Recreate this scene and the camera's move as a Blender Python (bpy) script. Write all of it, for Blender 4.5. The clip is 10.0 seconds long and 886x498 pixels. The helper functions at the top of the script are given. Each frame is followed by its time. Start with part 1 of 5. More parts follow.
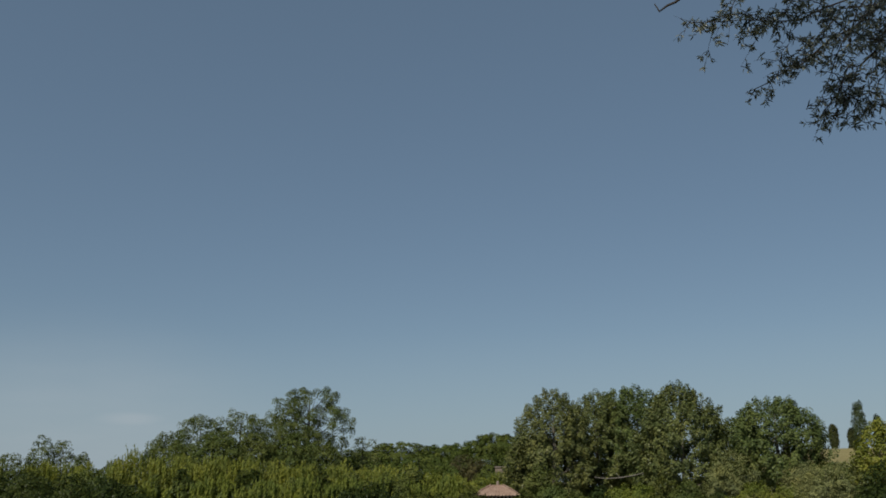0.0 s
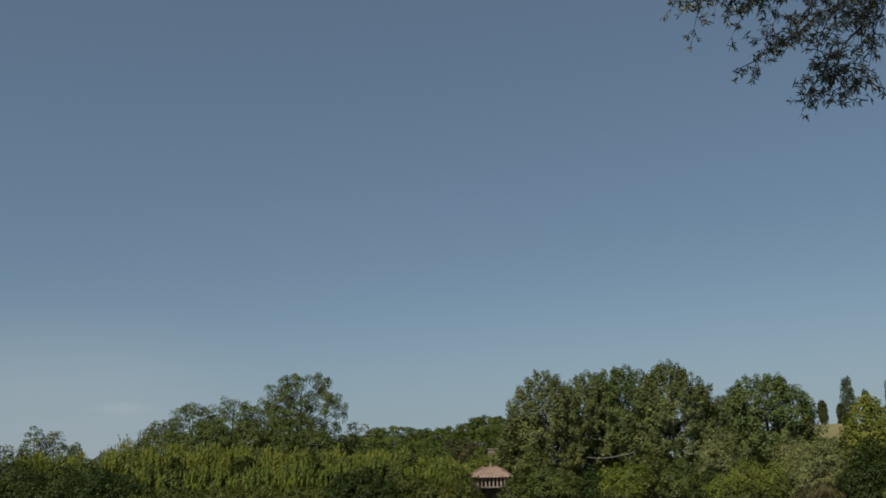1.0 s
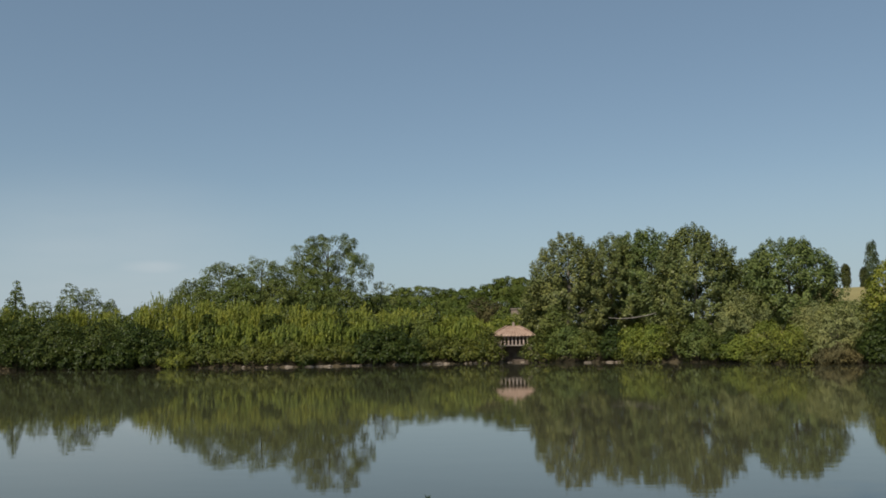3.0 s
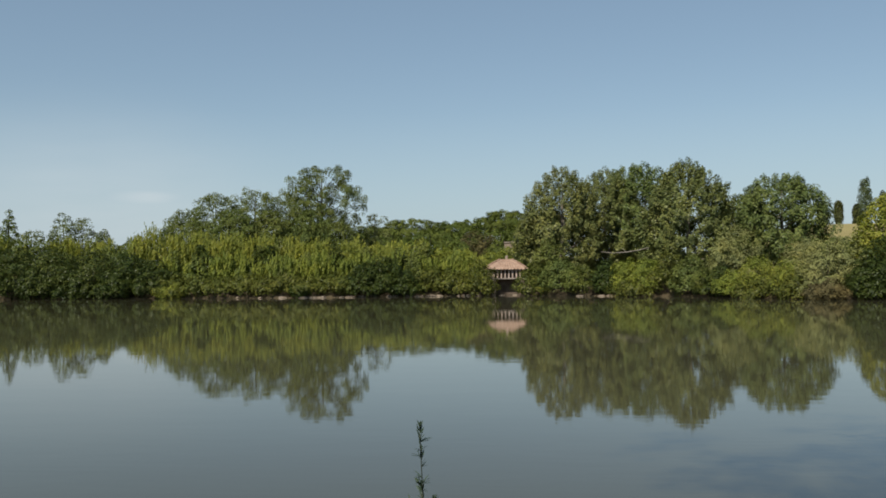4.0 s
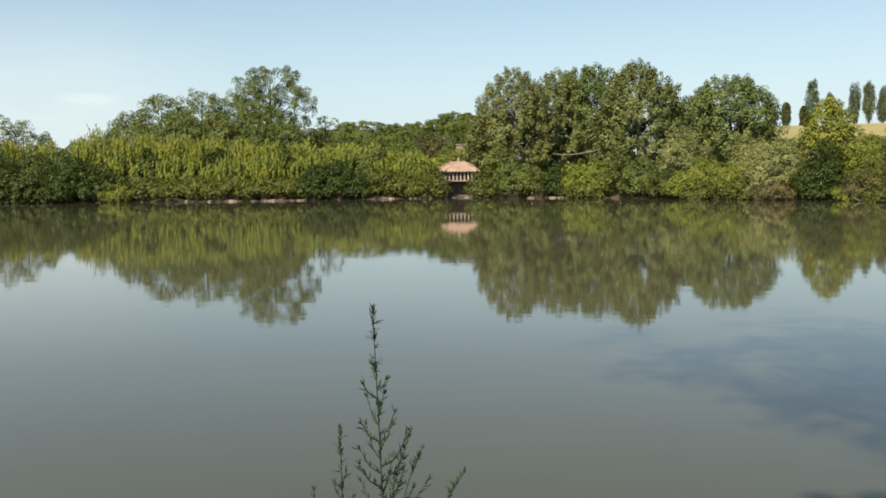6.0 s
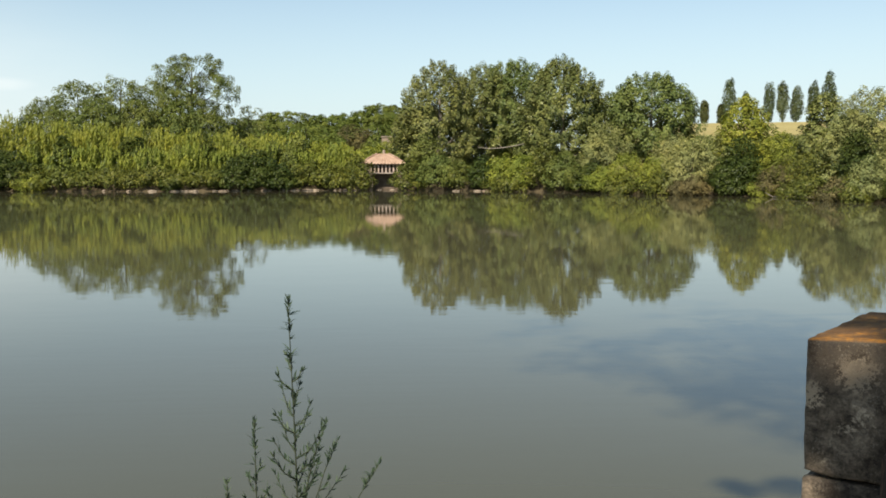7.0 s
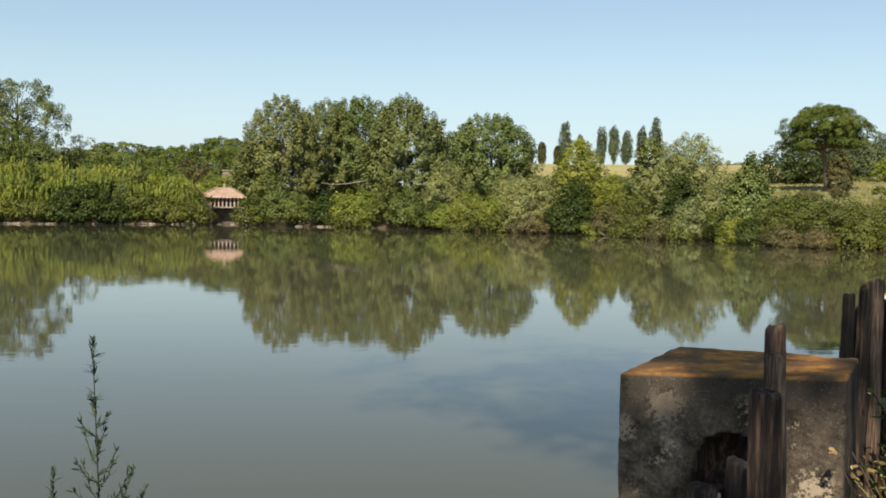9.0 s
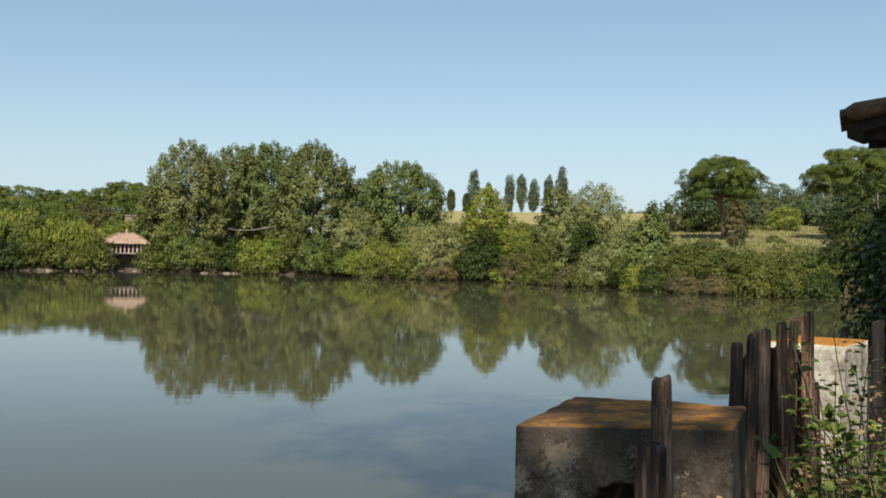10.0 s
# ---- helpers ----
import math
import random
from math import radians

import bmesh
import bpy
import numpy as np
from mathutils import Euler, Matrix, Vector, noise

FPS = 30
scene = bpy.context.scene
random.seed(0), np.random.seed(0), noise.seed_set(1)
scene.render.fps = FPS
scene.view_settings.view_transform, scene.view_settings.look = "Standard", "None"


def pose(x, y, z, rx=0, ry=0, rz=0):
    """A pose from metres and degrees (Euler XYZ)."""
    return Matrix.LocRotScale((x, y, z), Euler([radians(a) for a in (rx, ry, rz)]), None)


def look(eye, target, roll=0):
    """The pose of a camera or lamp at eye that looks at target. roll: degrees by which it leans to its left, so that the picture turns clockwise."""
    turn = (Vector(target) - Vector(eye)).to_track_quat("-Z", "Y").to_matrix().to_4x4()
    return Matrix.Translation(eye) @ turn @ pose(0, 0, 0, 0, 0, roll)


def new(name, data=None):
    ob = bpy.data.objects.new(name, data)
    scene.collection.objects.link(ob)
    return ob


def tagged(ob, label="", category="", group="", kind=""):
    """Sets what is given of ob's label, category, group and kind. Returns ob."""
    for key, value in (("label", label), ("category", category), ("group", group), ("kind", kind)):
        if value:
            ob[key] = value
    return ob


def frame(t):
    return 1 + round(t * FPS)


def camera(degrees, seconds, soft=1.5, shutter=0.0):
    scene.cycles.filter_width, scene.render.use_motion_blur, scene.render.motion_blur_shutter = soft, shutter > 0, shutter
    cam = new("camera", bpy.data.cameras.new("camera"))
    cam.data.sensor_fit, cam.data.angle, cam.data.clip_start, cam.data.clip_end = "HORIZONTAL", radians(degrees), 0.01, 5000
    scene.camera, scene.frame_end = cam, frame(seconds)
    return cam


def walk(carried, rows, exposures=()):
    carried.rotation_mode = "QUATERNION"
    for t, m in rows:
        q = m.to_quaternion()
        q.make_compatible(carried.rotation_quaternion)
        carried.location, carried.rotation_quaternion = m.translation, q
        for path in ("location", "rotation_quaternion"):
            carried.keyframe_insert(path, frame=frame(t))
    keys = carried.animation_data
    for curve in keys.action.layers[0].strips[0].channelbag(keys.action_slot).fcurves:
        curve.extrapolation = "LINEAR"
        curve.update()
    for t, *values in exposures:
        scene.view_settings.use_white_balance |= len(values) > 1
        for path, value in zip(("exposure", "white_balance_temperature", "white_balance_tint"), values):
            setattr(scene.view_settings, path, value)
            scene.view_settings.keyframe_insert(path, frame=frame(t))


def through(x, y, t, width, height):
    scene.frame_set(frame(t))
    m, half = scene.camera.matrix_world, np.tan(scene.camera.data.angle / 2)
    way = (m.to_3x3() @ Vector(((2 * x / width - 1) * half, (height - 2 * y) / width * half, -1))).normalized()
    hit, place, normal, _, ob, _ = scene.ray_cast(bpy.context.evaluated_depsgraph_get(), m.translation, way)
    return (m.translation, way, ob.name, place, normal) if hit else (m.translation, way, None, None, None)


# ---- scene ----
# camera: a pan by hand from the near bank, eye 1.8 m over the water
cam = camera(50.9, 10.0, soft=1.75)
PATH = [
    (0.0, 0.0, 0.0, 1.86, 4.39, 15.05, 0.52),
    (0.5, 0.0, 0.0, 1.86, 4.09, 14.80, 1.05),
    (1.0, 0.0, 0.0, 1.86, 4.00, 14.05, 1.64),
    (1.5, 0.0, 0.0, 1.86, 3.88, 12.99, 1.79),
    (2.0, 0.0, 0.0, 1.86, 4.68, 10.35, 1.84),
    (2.5, 0.0, 0.0, 1.86, 5.37, 7.87, 1.54),
    (4.0, 0.0, 0.0, 1.85, 5.04, 1.48, 0.63),
    (4.5, 0.0, 0.0, 1.84, 4.90, -0.38, 0.87),
    (5.0, 0.0, 0.0, 1.828, 4.42, -2.20, 1.18),
    (6.5, 0.0, 0.0, 1.80, 0.01, -4.94, 0.45),
    (7.0, 0.02, 0.0, 1.80, -2.48, -5.01, 0.14),
    (7.5, 0.035, 0.0, 1.80, -4.38, -4.66, -0.17),
    (8.0, 0.05, 0.0, 1.792, -6.45, -4.34, -0.38),
    (8.5, 0.065, 0.0, 1.803, -8.90, -3.85, -0.58),
    (9.0, 0.08, 0.0, 1.806, -12.02, -2.74, -0.75),
    (9.5, 0.10, 0.0, 1.816, -15.14, -1.20, -0.85),
    (10.0, 0.125, 0.0, 1.823, -17.56, 0.20, -0.91),
]
EXPOSURE = [(0.0, -0.87, 6200, 10), (1.5, -0.87, 6200, 10), (2.5, -0.6, 6300, 10), (4.0, -0.22, 6450, 10), (5.0, 0.08, 6550, 10), (6.5, 0.42, 6900, 10), (8.0, 0.43, 6900, 10), (9.0, 0.36, 6750, 10), (10.0, 0.17, 6450, 10)]
walk(cam, [(t, pose(x, y, z, 90 + p, r, w)) for t, x, y, z, w, p, r in PATH], EXPOSURE)

# daylight: high sun behind the camera, a little to its left
SUN_AZ, SUN_EL = 205.0, 46.0
world = bpy.data.worlds.new("sky")
scene.world = world
world.use_nodes = True
wn = world.node_tree
sky = wn.nodes.new("ShaderNodeTexSky")
sky.sky_type = "NISHITA"
sky.sun_disc = False
sky.sun_elevation = radians(SUN_EL)
sky.sun_rotation = radians(SUN_AZ)
sky.air_density, sky.dust_density, sky.ozone_density = 1.0, 0.35, 1.35
wn.nodes["Background"].inputs["Strength"].default_value = 0.115
haze = wn.nodes.new("ShaderNodeMix")  # thin even summer haze over the whole sky
haze.data_type = "RGBA"
haze.inputs[0].default_value = 0.3
haze.inputs[7].default_value = (3.12, 4.4, 5.5, 1)
wn.links.new(sky.outputs[0], haze.inputs[6])
warm = wn.nodes.new("ShaderNodeMix")
warm.data_type, warm.blend_type = "RGBA", "MULTIPLY"
warm.inputs[0].default_value = 1.0
warm.inputs[7].default_value = (1.0, 0.985, 0.94, 1)
wn.links.new(haze.outputs[2], warm.inputs[6])
# a paler, bluer band of haze along the whole horizon
coord = wn.nodes.new("ShaderNodeTexCoord")
height = wn.nodes.new("ShaderNodeSeparateXYZ")
wn.links.new(coord.outputs["Generated"], height.inputs[0])
depth = wn.nodes.new("ShaderNodeMapRange")
depth.inputs[1].default_value, depth.inputs[2].default_value, depth.inputs[3].default_value, depth.inputs[4].default_value = 0.0, 0.17, 0.85, 0.0
wn.links.new(height.outputs[2], depth.inputs[0])
band = wn.nodes.new("ShaderNodeMix")
band.data_type = "RGBA"
band.inputs[7].default_value = (3.98, 5.12, 6.05, 1)
wn.links.new(depth.outputs[0], band.inputs[0])
wn.links.new(warm.outputs[2], band.inputs[6])
# thin high cloud low over the far shore: one small bright streak in a wide faint veil
last = band.outputs[2]
for centre, squeeze, inner_r, outer_r, most in (((-0.43, 0.9, 0.06), 1.6, 0.02, 0.24, 0.3), ((-0.386, 0.918, 0.081), 5.0, 0.006, 0.042, 0.5)):
    flat = wn.nodes.new("ShaderNodeMapping")
    flat.inputs["Scale"].default_value = (1, 1, squeeze)
    wn.links.new(coord.outputs["Generated"], flat.inputs[0])
    aim = wn.nodes.new("ShaderNodeVectorMath")
    aim.operation = "DISTANCE"
    aim.inputs[1].default_value = (centre[0], centre[1], centre[2] * squeeze)
    wn.links.new(flat.outputs[0], aim.inputs[0])
    near = wn.nodes.new("ShaderNodeMapRange")
    near.interpolation_type = "SMOOTHSTEP"
    near.inputs[1].default_value, near.inputs[2].default_value, near.inputs[3].default_value, near.inputs[4].default_value = inner_r, outer_r, most, 0.0
    wn.links.new(aim.outputs["Value"], near.inputs[0])
    grain = wn.nodes.new("ShaderNodeMapping")
    grain.inputs["Scale"].default_value = (9, 9, 45)
    wn.links.new(coord.outputs["Generated"], grain.inputs[0])
    wisp = wn.nodes.new("ShaderNodeTexNoise")
    wisp.inputs["Scale"].default_value, wisp.inputs["Detail"].default_value = 1.0, 4.0
    wn.links.new(grain.outputs[0], wisp.inputs["Vector"])
    veil = wn.nodes.new("ShaderNodeMapRange")
    veil.inputs[1].default_value, veil.inputs[2].default_value, veil.inputs[3].default_value, veil.inputs[4].default_value = 0.3, 0.7, 0.6, 1.0
    wn.links.new(wisp.outputs["Fac"], veil.inputs[0])
    both = wn.nodes.new("ShaderNodeMath")
    both.operation = "MULTIPLY"
    wn.links.new(near.outputs[0], both.inputs[0])
    wn.links.new(veil.outputs[0], both.inputs[1])
    cloud = wn.nodes.new("ShaderNodeMix")
    cloud.data_type = "RGBA"
    cloud.inputs[7].default_value = (6.6, 7.1, 7.3, 1)
    wn.links.new(both.outputs[0], cloud.inputs[0])
    wn.links.new(last, cloud.inputs[6])
    last = cloud.outputs[2]
wn.links.new(last, wn.nodes["Background"].inputs["Color"])
sun = new("sun", bpy.data.lights.new("sun", "SUN"))
sun.data.energy, sun.data.angle, sun.data.color = 5.0, radians(0.53), (1.0, 0.93, 0.8)
sa, se = radians(SUN_AZ), radians(SUN_EL)
SUN_DIR = Vector((math.sin(sa) * math.cos(se), math.cos(sa) * math.cos(se), math.sin(se)))
sun.matrix_world = look(SUN_DIR * 50, (0, 0, 0))

# ---------------------------------------------------------------- materials


def nodes_of(name):
    m = bpy.data.materials.new(name)
    m.use_nodes = True
    t = m.node_tree
    return m, t, t.nodes["Principled BSDF"], t.links.new


def noise_node(t, scale, detail=4.0, rough=0.55, coord="Object", stretch=(1, 1, 1)):
    tc = t.nodes.new("ShaderNodeTexCoord")
    mp = t.nodes.new("ShaderNodeMapping")
    mp.inputs["Scale"].default_value = stretch
    n = t.nodes.new("ShaderNodeTexNoise")
    n.inputs["Scale"].default_value, n.inputs["Detail"].default_value, n.inputs["Roughness"].default_value = scale, detail, rough
    t.links.new(tc.outputs[coord], mp.inputs[0])
    t.links.new(mp.outputs[0], n.inputs["Vector"])
    return n.outputs["Fac"]


def ramp(t, fac, stops):
    r = t.nodes.new("ShaderNodeValToRGB")
    el = r.color_ramp.elements
    while len(el) < len(stops):
        el.new(0.5)
    for e, (p, c) in zip(el, stops):
        e.position, e.color = p, (*c, 1)
    t.links.new(fac, r.inputs[0])
    return r.outputs[0]


def mix(t, fac, a, b, mode="MIX"):
    m = t.nodes.new("ShaderNodeMix")
    m.data_type, m.blend_type = "RGBA", mode
    for sock, v in ((m.inputs[0], fac), (m.inputs[6], a), (m.inputs[7], b)):
        if isinstance(v, (int, float)):
            sock.default_value = v
        elif isinstance(v, tuple):
            sock.default_value = (*v, 1)
        else:
            t.links.new(v, sock)
    return m.outputs[2]


def bump(t, bsdf, fac, strength, distance):
    b = t.nodes.new("ShaderNodeBump")
    b.inputs["Strength"].default_value, b.inputs["Distance"].default_value = strength, distance
    t.links.new(fac, b.inputs["Height"])
    t.links.new(b.outputs[0], bsdf.inputs["Normal"])


def leaf_material(name, dark, mid, light, through=0.3, rough=0.5, patch=0.4):
    m, t, b, link = nodes_of(name)
    geo = t.nodes.new("ShaderNodeNewGeometry")
    calm = [tuple(0.66 * k + 0.34 * m for k, m in zip(c, mid)) for c in (dark, mid, light)]
    dark, mid, light = [(r * 1.9, g * 1.52, b_ * 0.98) for r, g, b_ in calm]
    c = ramp(t, geo.outputs["Random Per Island"], [(0.0, dark), (0.5, mid), (1.0, light)])
    n = ramp(t, noise_node(t, 0.7, 3.0), [(0.36, (0.74, 0.82, 0.9)), (0.64, (1.2, 1.14, 1.0))])
    c = mix(t, patch * 2, c, mix(t, 1.0, c, n, "MULTIPLY"))
    info = t.nodes.new("ShaderNodeObjectInfo")
    tone = ramp(t, info.outputs["Random"], [(0.0, (0.9, 0.95, 0.9)), (1.0, (1.1, 1.05, 1.0))])
    c = mix(t, 1.0, c, tone, "MULTIPLY")
    link(c, b.inputs["Base Color"])
    b.inputs["Roughness"].default_value = rough
    b.inputs["Specular IOR Level"].default_value = 0.16
    tr = t.nodes.new("ShaderNodeBsdfTranslucent")
    link(mix(t, 1.0, c, (1.1, 1.25, 0.6), "MULTIPLY"), tr.inputs["Color"])
    ms = t.nodes.new("ShaderNodeMixShader")
    ms.inputs[0].default_value = through * 0.5
    link(b.outputs[0], ms.inputs[1])
    link(tr.outputs[0], ms.inputs[2])
    link(ms.outputs[0], t.nodes["Material Output"].inputs[0])
    return m


def rough_material(name, a, b_, c, scale=3.0, rough=0.9, relief=0.4, depth=0.02, stretch=(1, 1, 1)):
    m, t, b, link = nodes_of(name)
    n1 = noise_node(t, scale, 6.0, 0.65, stretch=stretch)
    n2 = noise_node(t, scale * 6.3, 4.0, 0.6, stretch=stretch)
    col = ramp(t, n1, [(0.3, a), (0.52, b_), (0.74, c)])
    col = mix(t, 0.6, col, ramp(t, n2, [(0.3, (0.6, 0.6, 0.6)), (0.7, (1.25, 1.25, 1.25))]), "MULTIPLY")
    info = t.nodes.new("ShaderNodeObjectInfo")
    col = mix(t, 0.8, col, ramp(t, info.outputs["Random"], [(0.0, (0.8, 0.8, 0.8)), (1.0, (1.2, 1.17, 1.12))]), "MULTIPLY")
    link(col, b.inputs["Base Color"])
    b.inputs["Roughness"].default_value = rough
    b.inputs["Specular IOR Level"].default_value = 0.25
    bump(t, b, n2, relief, depth)
    return m


LEAF_POPLAR = leaf_material("poplar_leaf", (0.035, 0.053, 0.025), (0.078, 0.111, 0.056), (0.148, 0.183, 0.108), 0.2, 0.4)
LEAF_POPLAR_GREEN = leaf_material("green_poplar_leaf", (0.033, 0.055, 0.026), (0.07, 0.11, 0.051), (0.134, 0.18, 0.092), 0.2, 0.45)
LEAF_OLIVE = leaf_material("elm_leaf", (0.036, 0.059, 0.024), (0.066, 0.099, 0.04), (0.114, 0.151, 0.066), 0.25, 0.5)
LEAF_CANE = leaf_material("cane_leaf", (0.076, 0.112, 0.032), (0.12, 0.165, 0.047), (0.174, 0.21, 0.065), 0.42, 0.5, 0.5)
LEAF_BRIGHT = leaf_material("bright_shrub_leaf", (0.066, 0.105, 0.026), (0.115, 0.158, 0.042), (0.178, 0.212, 0.064), 0.36, 0.5)
LEAF_BRAMBLE = leaf_material("bramble_leaf", (0.023, 0.036, 0.012), (0.049, 0.07, 0.0205), (0.1, 0.12, 0.041), 0.2, 0.45)
LEAF_DARK = leaf_material("dark_shrub_leaf", (0.012, 0.024, 0.009), (0.025, 0.043, 0.014), (0.055, 0.079, 0.03), 0.2, 0.42)
LEAF_WILLOW = leaf_material("willow_leaf", (0.08, 0.11, 0.066), (0.13, 0.168, 0.102), (0.2, 0.236, 0.15), 0.28, 0.5)
LEAF_PINE = leaf_material("pine_needle", (0.03, 0.052, 0.017), (0.054, 0.086, 0.027), (0.084, 0.12, 0.038), 0.14, 0.6)
LEAF_CYPRESS = leaf_material("cypress_leaf", (0.022, 0.032, 0.016), (0.036, 0.05, 0.024), (0.062, 0.075, 0.04), 0.06, 0.65)
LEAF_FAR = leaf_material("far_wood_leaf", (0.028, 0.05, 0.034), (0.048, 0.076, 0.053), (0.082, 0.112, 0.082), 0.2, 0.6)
LEAF_NEAR = leaf_material("hanging_leaf", (0.014, 0.022, 0.03), (0.045, 0.066, 0.086), (0.22, 0.28, 0.36), 0.25, 0.28)
LEAF_WEED = leaf_material("weed_leaf", (0.015, 0.031, 0.035), (0.027, 0.051, 0.055), (0.055, 0.09, 0.092), 0.12, 0.5)
LEAF_THORN = leaf_material("thorn_leaf", (0.026, 0.05, 0.016), (0.05, 0.088, 0.027), (0.12, 0.165, 0.06), 0.25, 0.4)
LEAF_BROWN = leaf_material("brownish_leaf", (0.034, 0.036, 0.022), (0.052, 0.055, 0.034), (0.08, 0.084, 0.052), 0.12, 0.6)
LEAF_DRY = leaf_material("dry_thicket", (0.045, 0.047, 0.034), (0.07, 0.072, 0.05), (0.1, 0.102, 0.075), 0.15, 0.8)
LEAF_STRAW = leaf_material("straw_leaf", (0.07, 0.06, 0.042), (0.13, 0.112, 0.083), (0.25, 0.22, 0.175), 0.2, 0.7)
MEADOW_GRASS = leaf_material("meadow_grass", (0.075, 0.1, 0.055), (0.11, 0.13, 0.075), (0.15, 0.16, 0.1), 0.2, 0.7)
GRASS = leaf_material("bank_grass", (0.075, 0.088, 0.05), (0.145, 0.16, 0.11), (0.24, 0.25, 0.19), 0.25, 0.6)
BARK = rough_material("grey_bark", (0.12, 0.1, 0.08), (0.26, 0.23, 0.185), (0.42, 0.38, 0.32), 2.2, 0.9, 0.6, 0.03, (1, 1, 0.3))
BARK_DARK = rough_material("dark_bark", (0.03, 0.025, 0.02), (0.06, 0.048, 0.037), (0.11, 0.09, 0.07), 3.0, 0.9, 0.6, 0.02, (1, 1, 0.3))
BARK_PINE = rough_material("pine_bark", (0.07, 0.05, 0.037), (0.13, 0.095, 0.07), (0.22, 0.17, 0.13), 2.0, 0.9, 0.6, 0.03, (1, 1, 0.4))
STEM = rough_material("green_stem", (0.025, 0.034, 0.02), (0.042, 0.052, 0.032), (0.075, 0.085, 0.055), 20.0, 0.7, 0.2, 0.002)
DEADWOOD = rough_material("bleached_wood", (0.2, 0.17, 0.13), (0.3, 0.265, 0.215), (0.4, 0.36, 0.31), 3.0, 0.85, 0.3, 0.01)
STONE = rough_material("pale_stone", (0.13, 0.1, 0.075), (0.24, 0.19, 0.145), (0.36, 0.3, 0.24), 1.6, 0.9, 0.5, 0.04)
PLASTER = rough_material("pale_plaster", (0.28, 0.22, 0.17), (0.37, 0.29, 0.23), (0.45, 0.36, 0.29), 1.5, 0.9, 0.2, 0.01)
ROOF_TILE = rough_material("faded_clay_tile", (0.24, 0.155, 0.115), (0.35, 0.24, 0.18), (0.46, 0.34, 0.27), 2.2, 0.85, 0.3, 0.02)
TILE_OLD = rough_material("old_mossy_tile", (0.05, 0.032, 0.02), (0.11, 0.07, 0.042), (0.2, 0.13, 0.075), 6.0, 0.9, 0.6, 0.01)
# brown-dark colour that stands in for the shade inside the boathouse
SHADE_INSIDE = rough_material("inside_shade", (0.08, 0.06, 0.048), (0.14, 0.108, 0.085), (0.2, 0.16, 0.13), 2.0, 0.9, 0.3, 0.01)
POST_PAINT = rough_material("pale_pink_post_paint", (0.4, 0.3, 0.25), (0.5, 0.39, 0.33), (0.6, 0.48, 0.42), 3.0, 0.8, 0.2, 0.01)
RAIL_PAINT = rough_material("bleached_post_paint", (0.27, 0.22, 0.19), (0.36, 0.3, 0.26), (0.44, 0.38, 0.33), 3.0, 0.8, 0.2, 0.01)


def weathered_wood(name, a, b_, c):
    m, t, b, link = nodes_of(name)
    grain = noise_node(t, 9.0, 6.0, 0.7, stretch=(6, 6, 0.45))
    fine = noise_node(t, 40.0, 4.0, 0.6, stretch=(5, 5, 0.35))
    wear = noise_node(t, 3.5, 4.0, 0.6)
    col = ramp(t, grain, [(0.4, a), (0.51, b_), (0.64, c)])
    col = mix(t, 0.75, col, ramp(t, fine, [(0.36, (0.35, 0.33, 0.32)), (0.62, (1.4, 1.37, 1.32))]), "MULTIPLY")
    col = mix(t, 0.6, col, ramp(t, wear, [(0.35, (0.55, 0.5, 0.46)), (0.65, (1.25, 1.22, 1.2))]), "MULTIPLY")
    info = t.nodes.new("ShaderNodeObjectInfo")
    col = mix(t, 1.0, col, ramp(t, info.outputs["Random"], [(0.0, (0.6, 0.58, 0.55)), (1.0, (1.25, 1.2, 1.15))]), "MULTIPLY")
    link(col, b.inputs["Base Color"])
    b.inputs["Roughness"].default_value = 0.85
    bump(t, b, grain, 0.9, 0.008)
    return m


WOOD_DARK = weathered_wood("near_black_wood", (0.006, 0.004, 0.003), (0.02, 0.013, 0.01), (0.06, 0.04, 0.03))
# darker stake wood: shade beside the pillar is put into its colour
WOOD_STAKE = weathered_wood("dark_stake_wood", (0.011, 0.006, 0.004), (0.034, 0.02, 0.0135), (0.13, 0.086, 0.058))
WOOD_OLD = weathered_wood("weathered_stake_wood", (0.034, 0.017, 0.0098), (0.11, 0.059, 0.034), (0.34, 0.218, 0.137))
WOOD_PALE = weathered_wood("pale_stake_wood", (0.05, 0.032, 0.022), (0.17, 0.115, 0.08), (0.4, 0.3, 0.22))


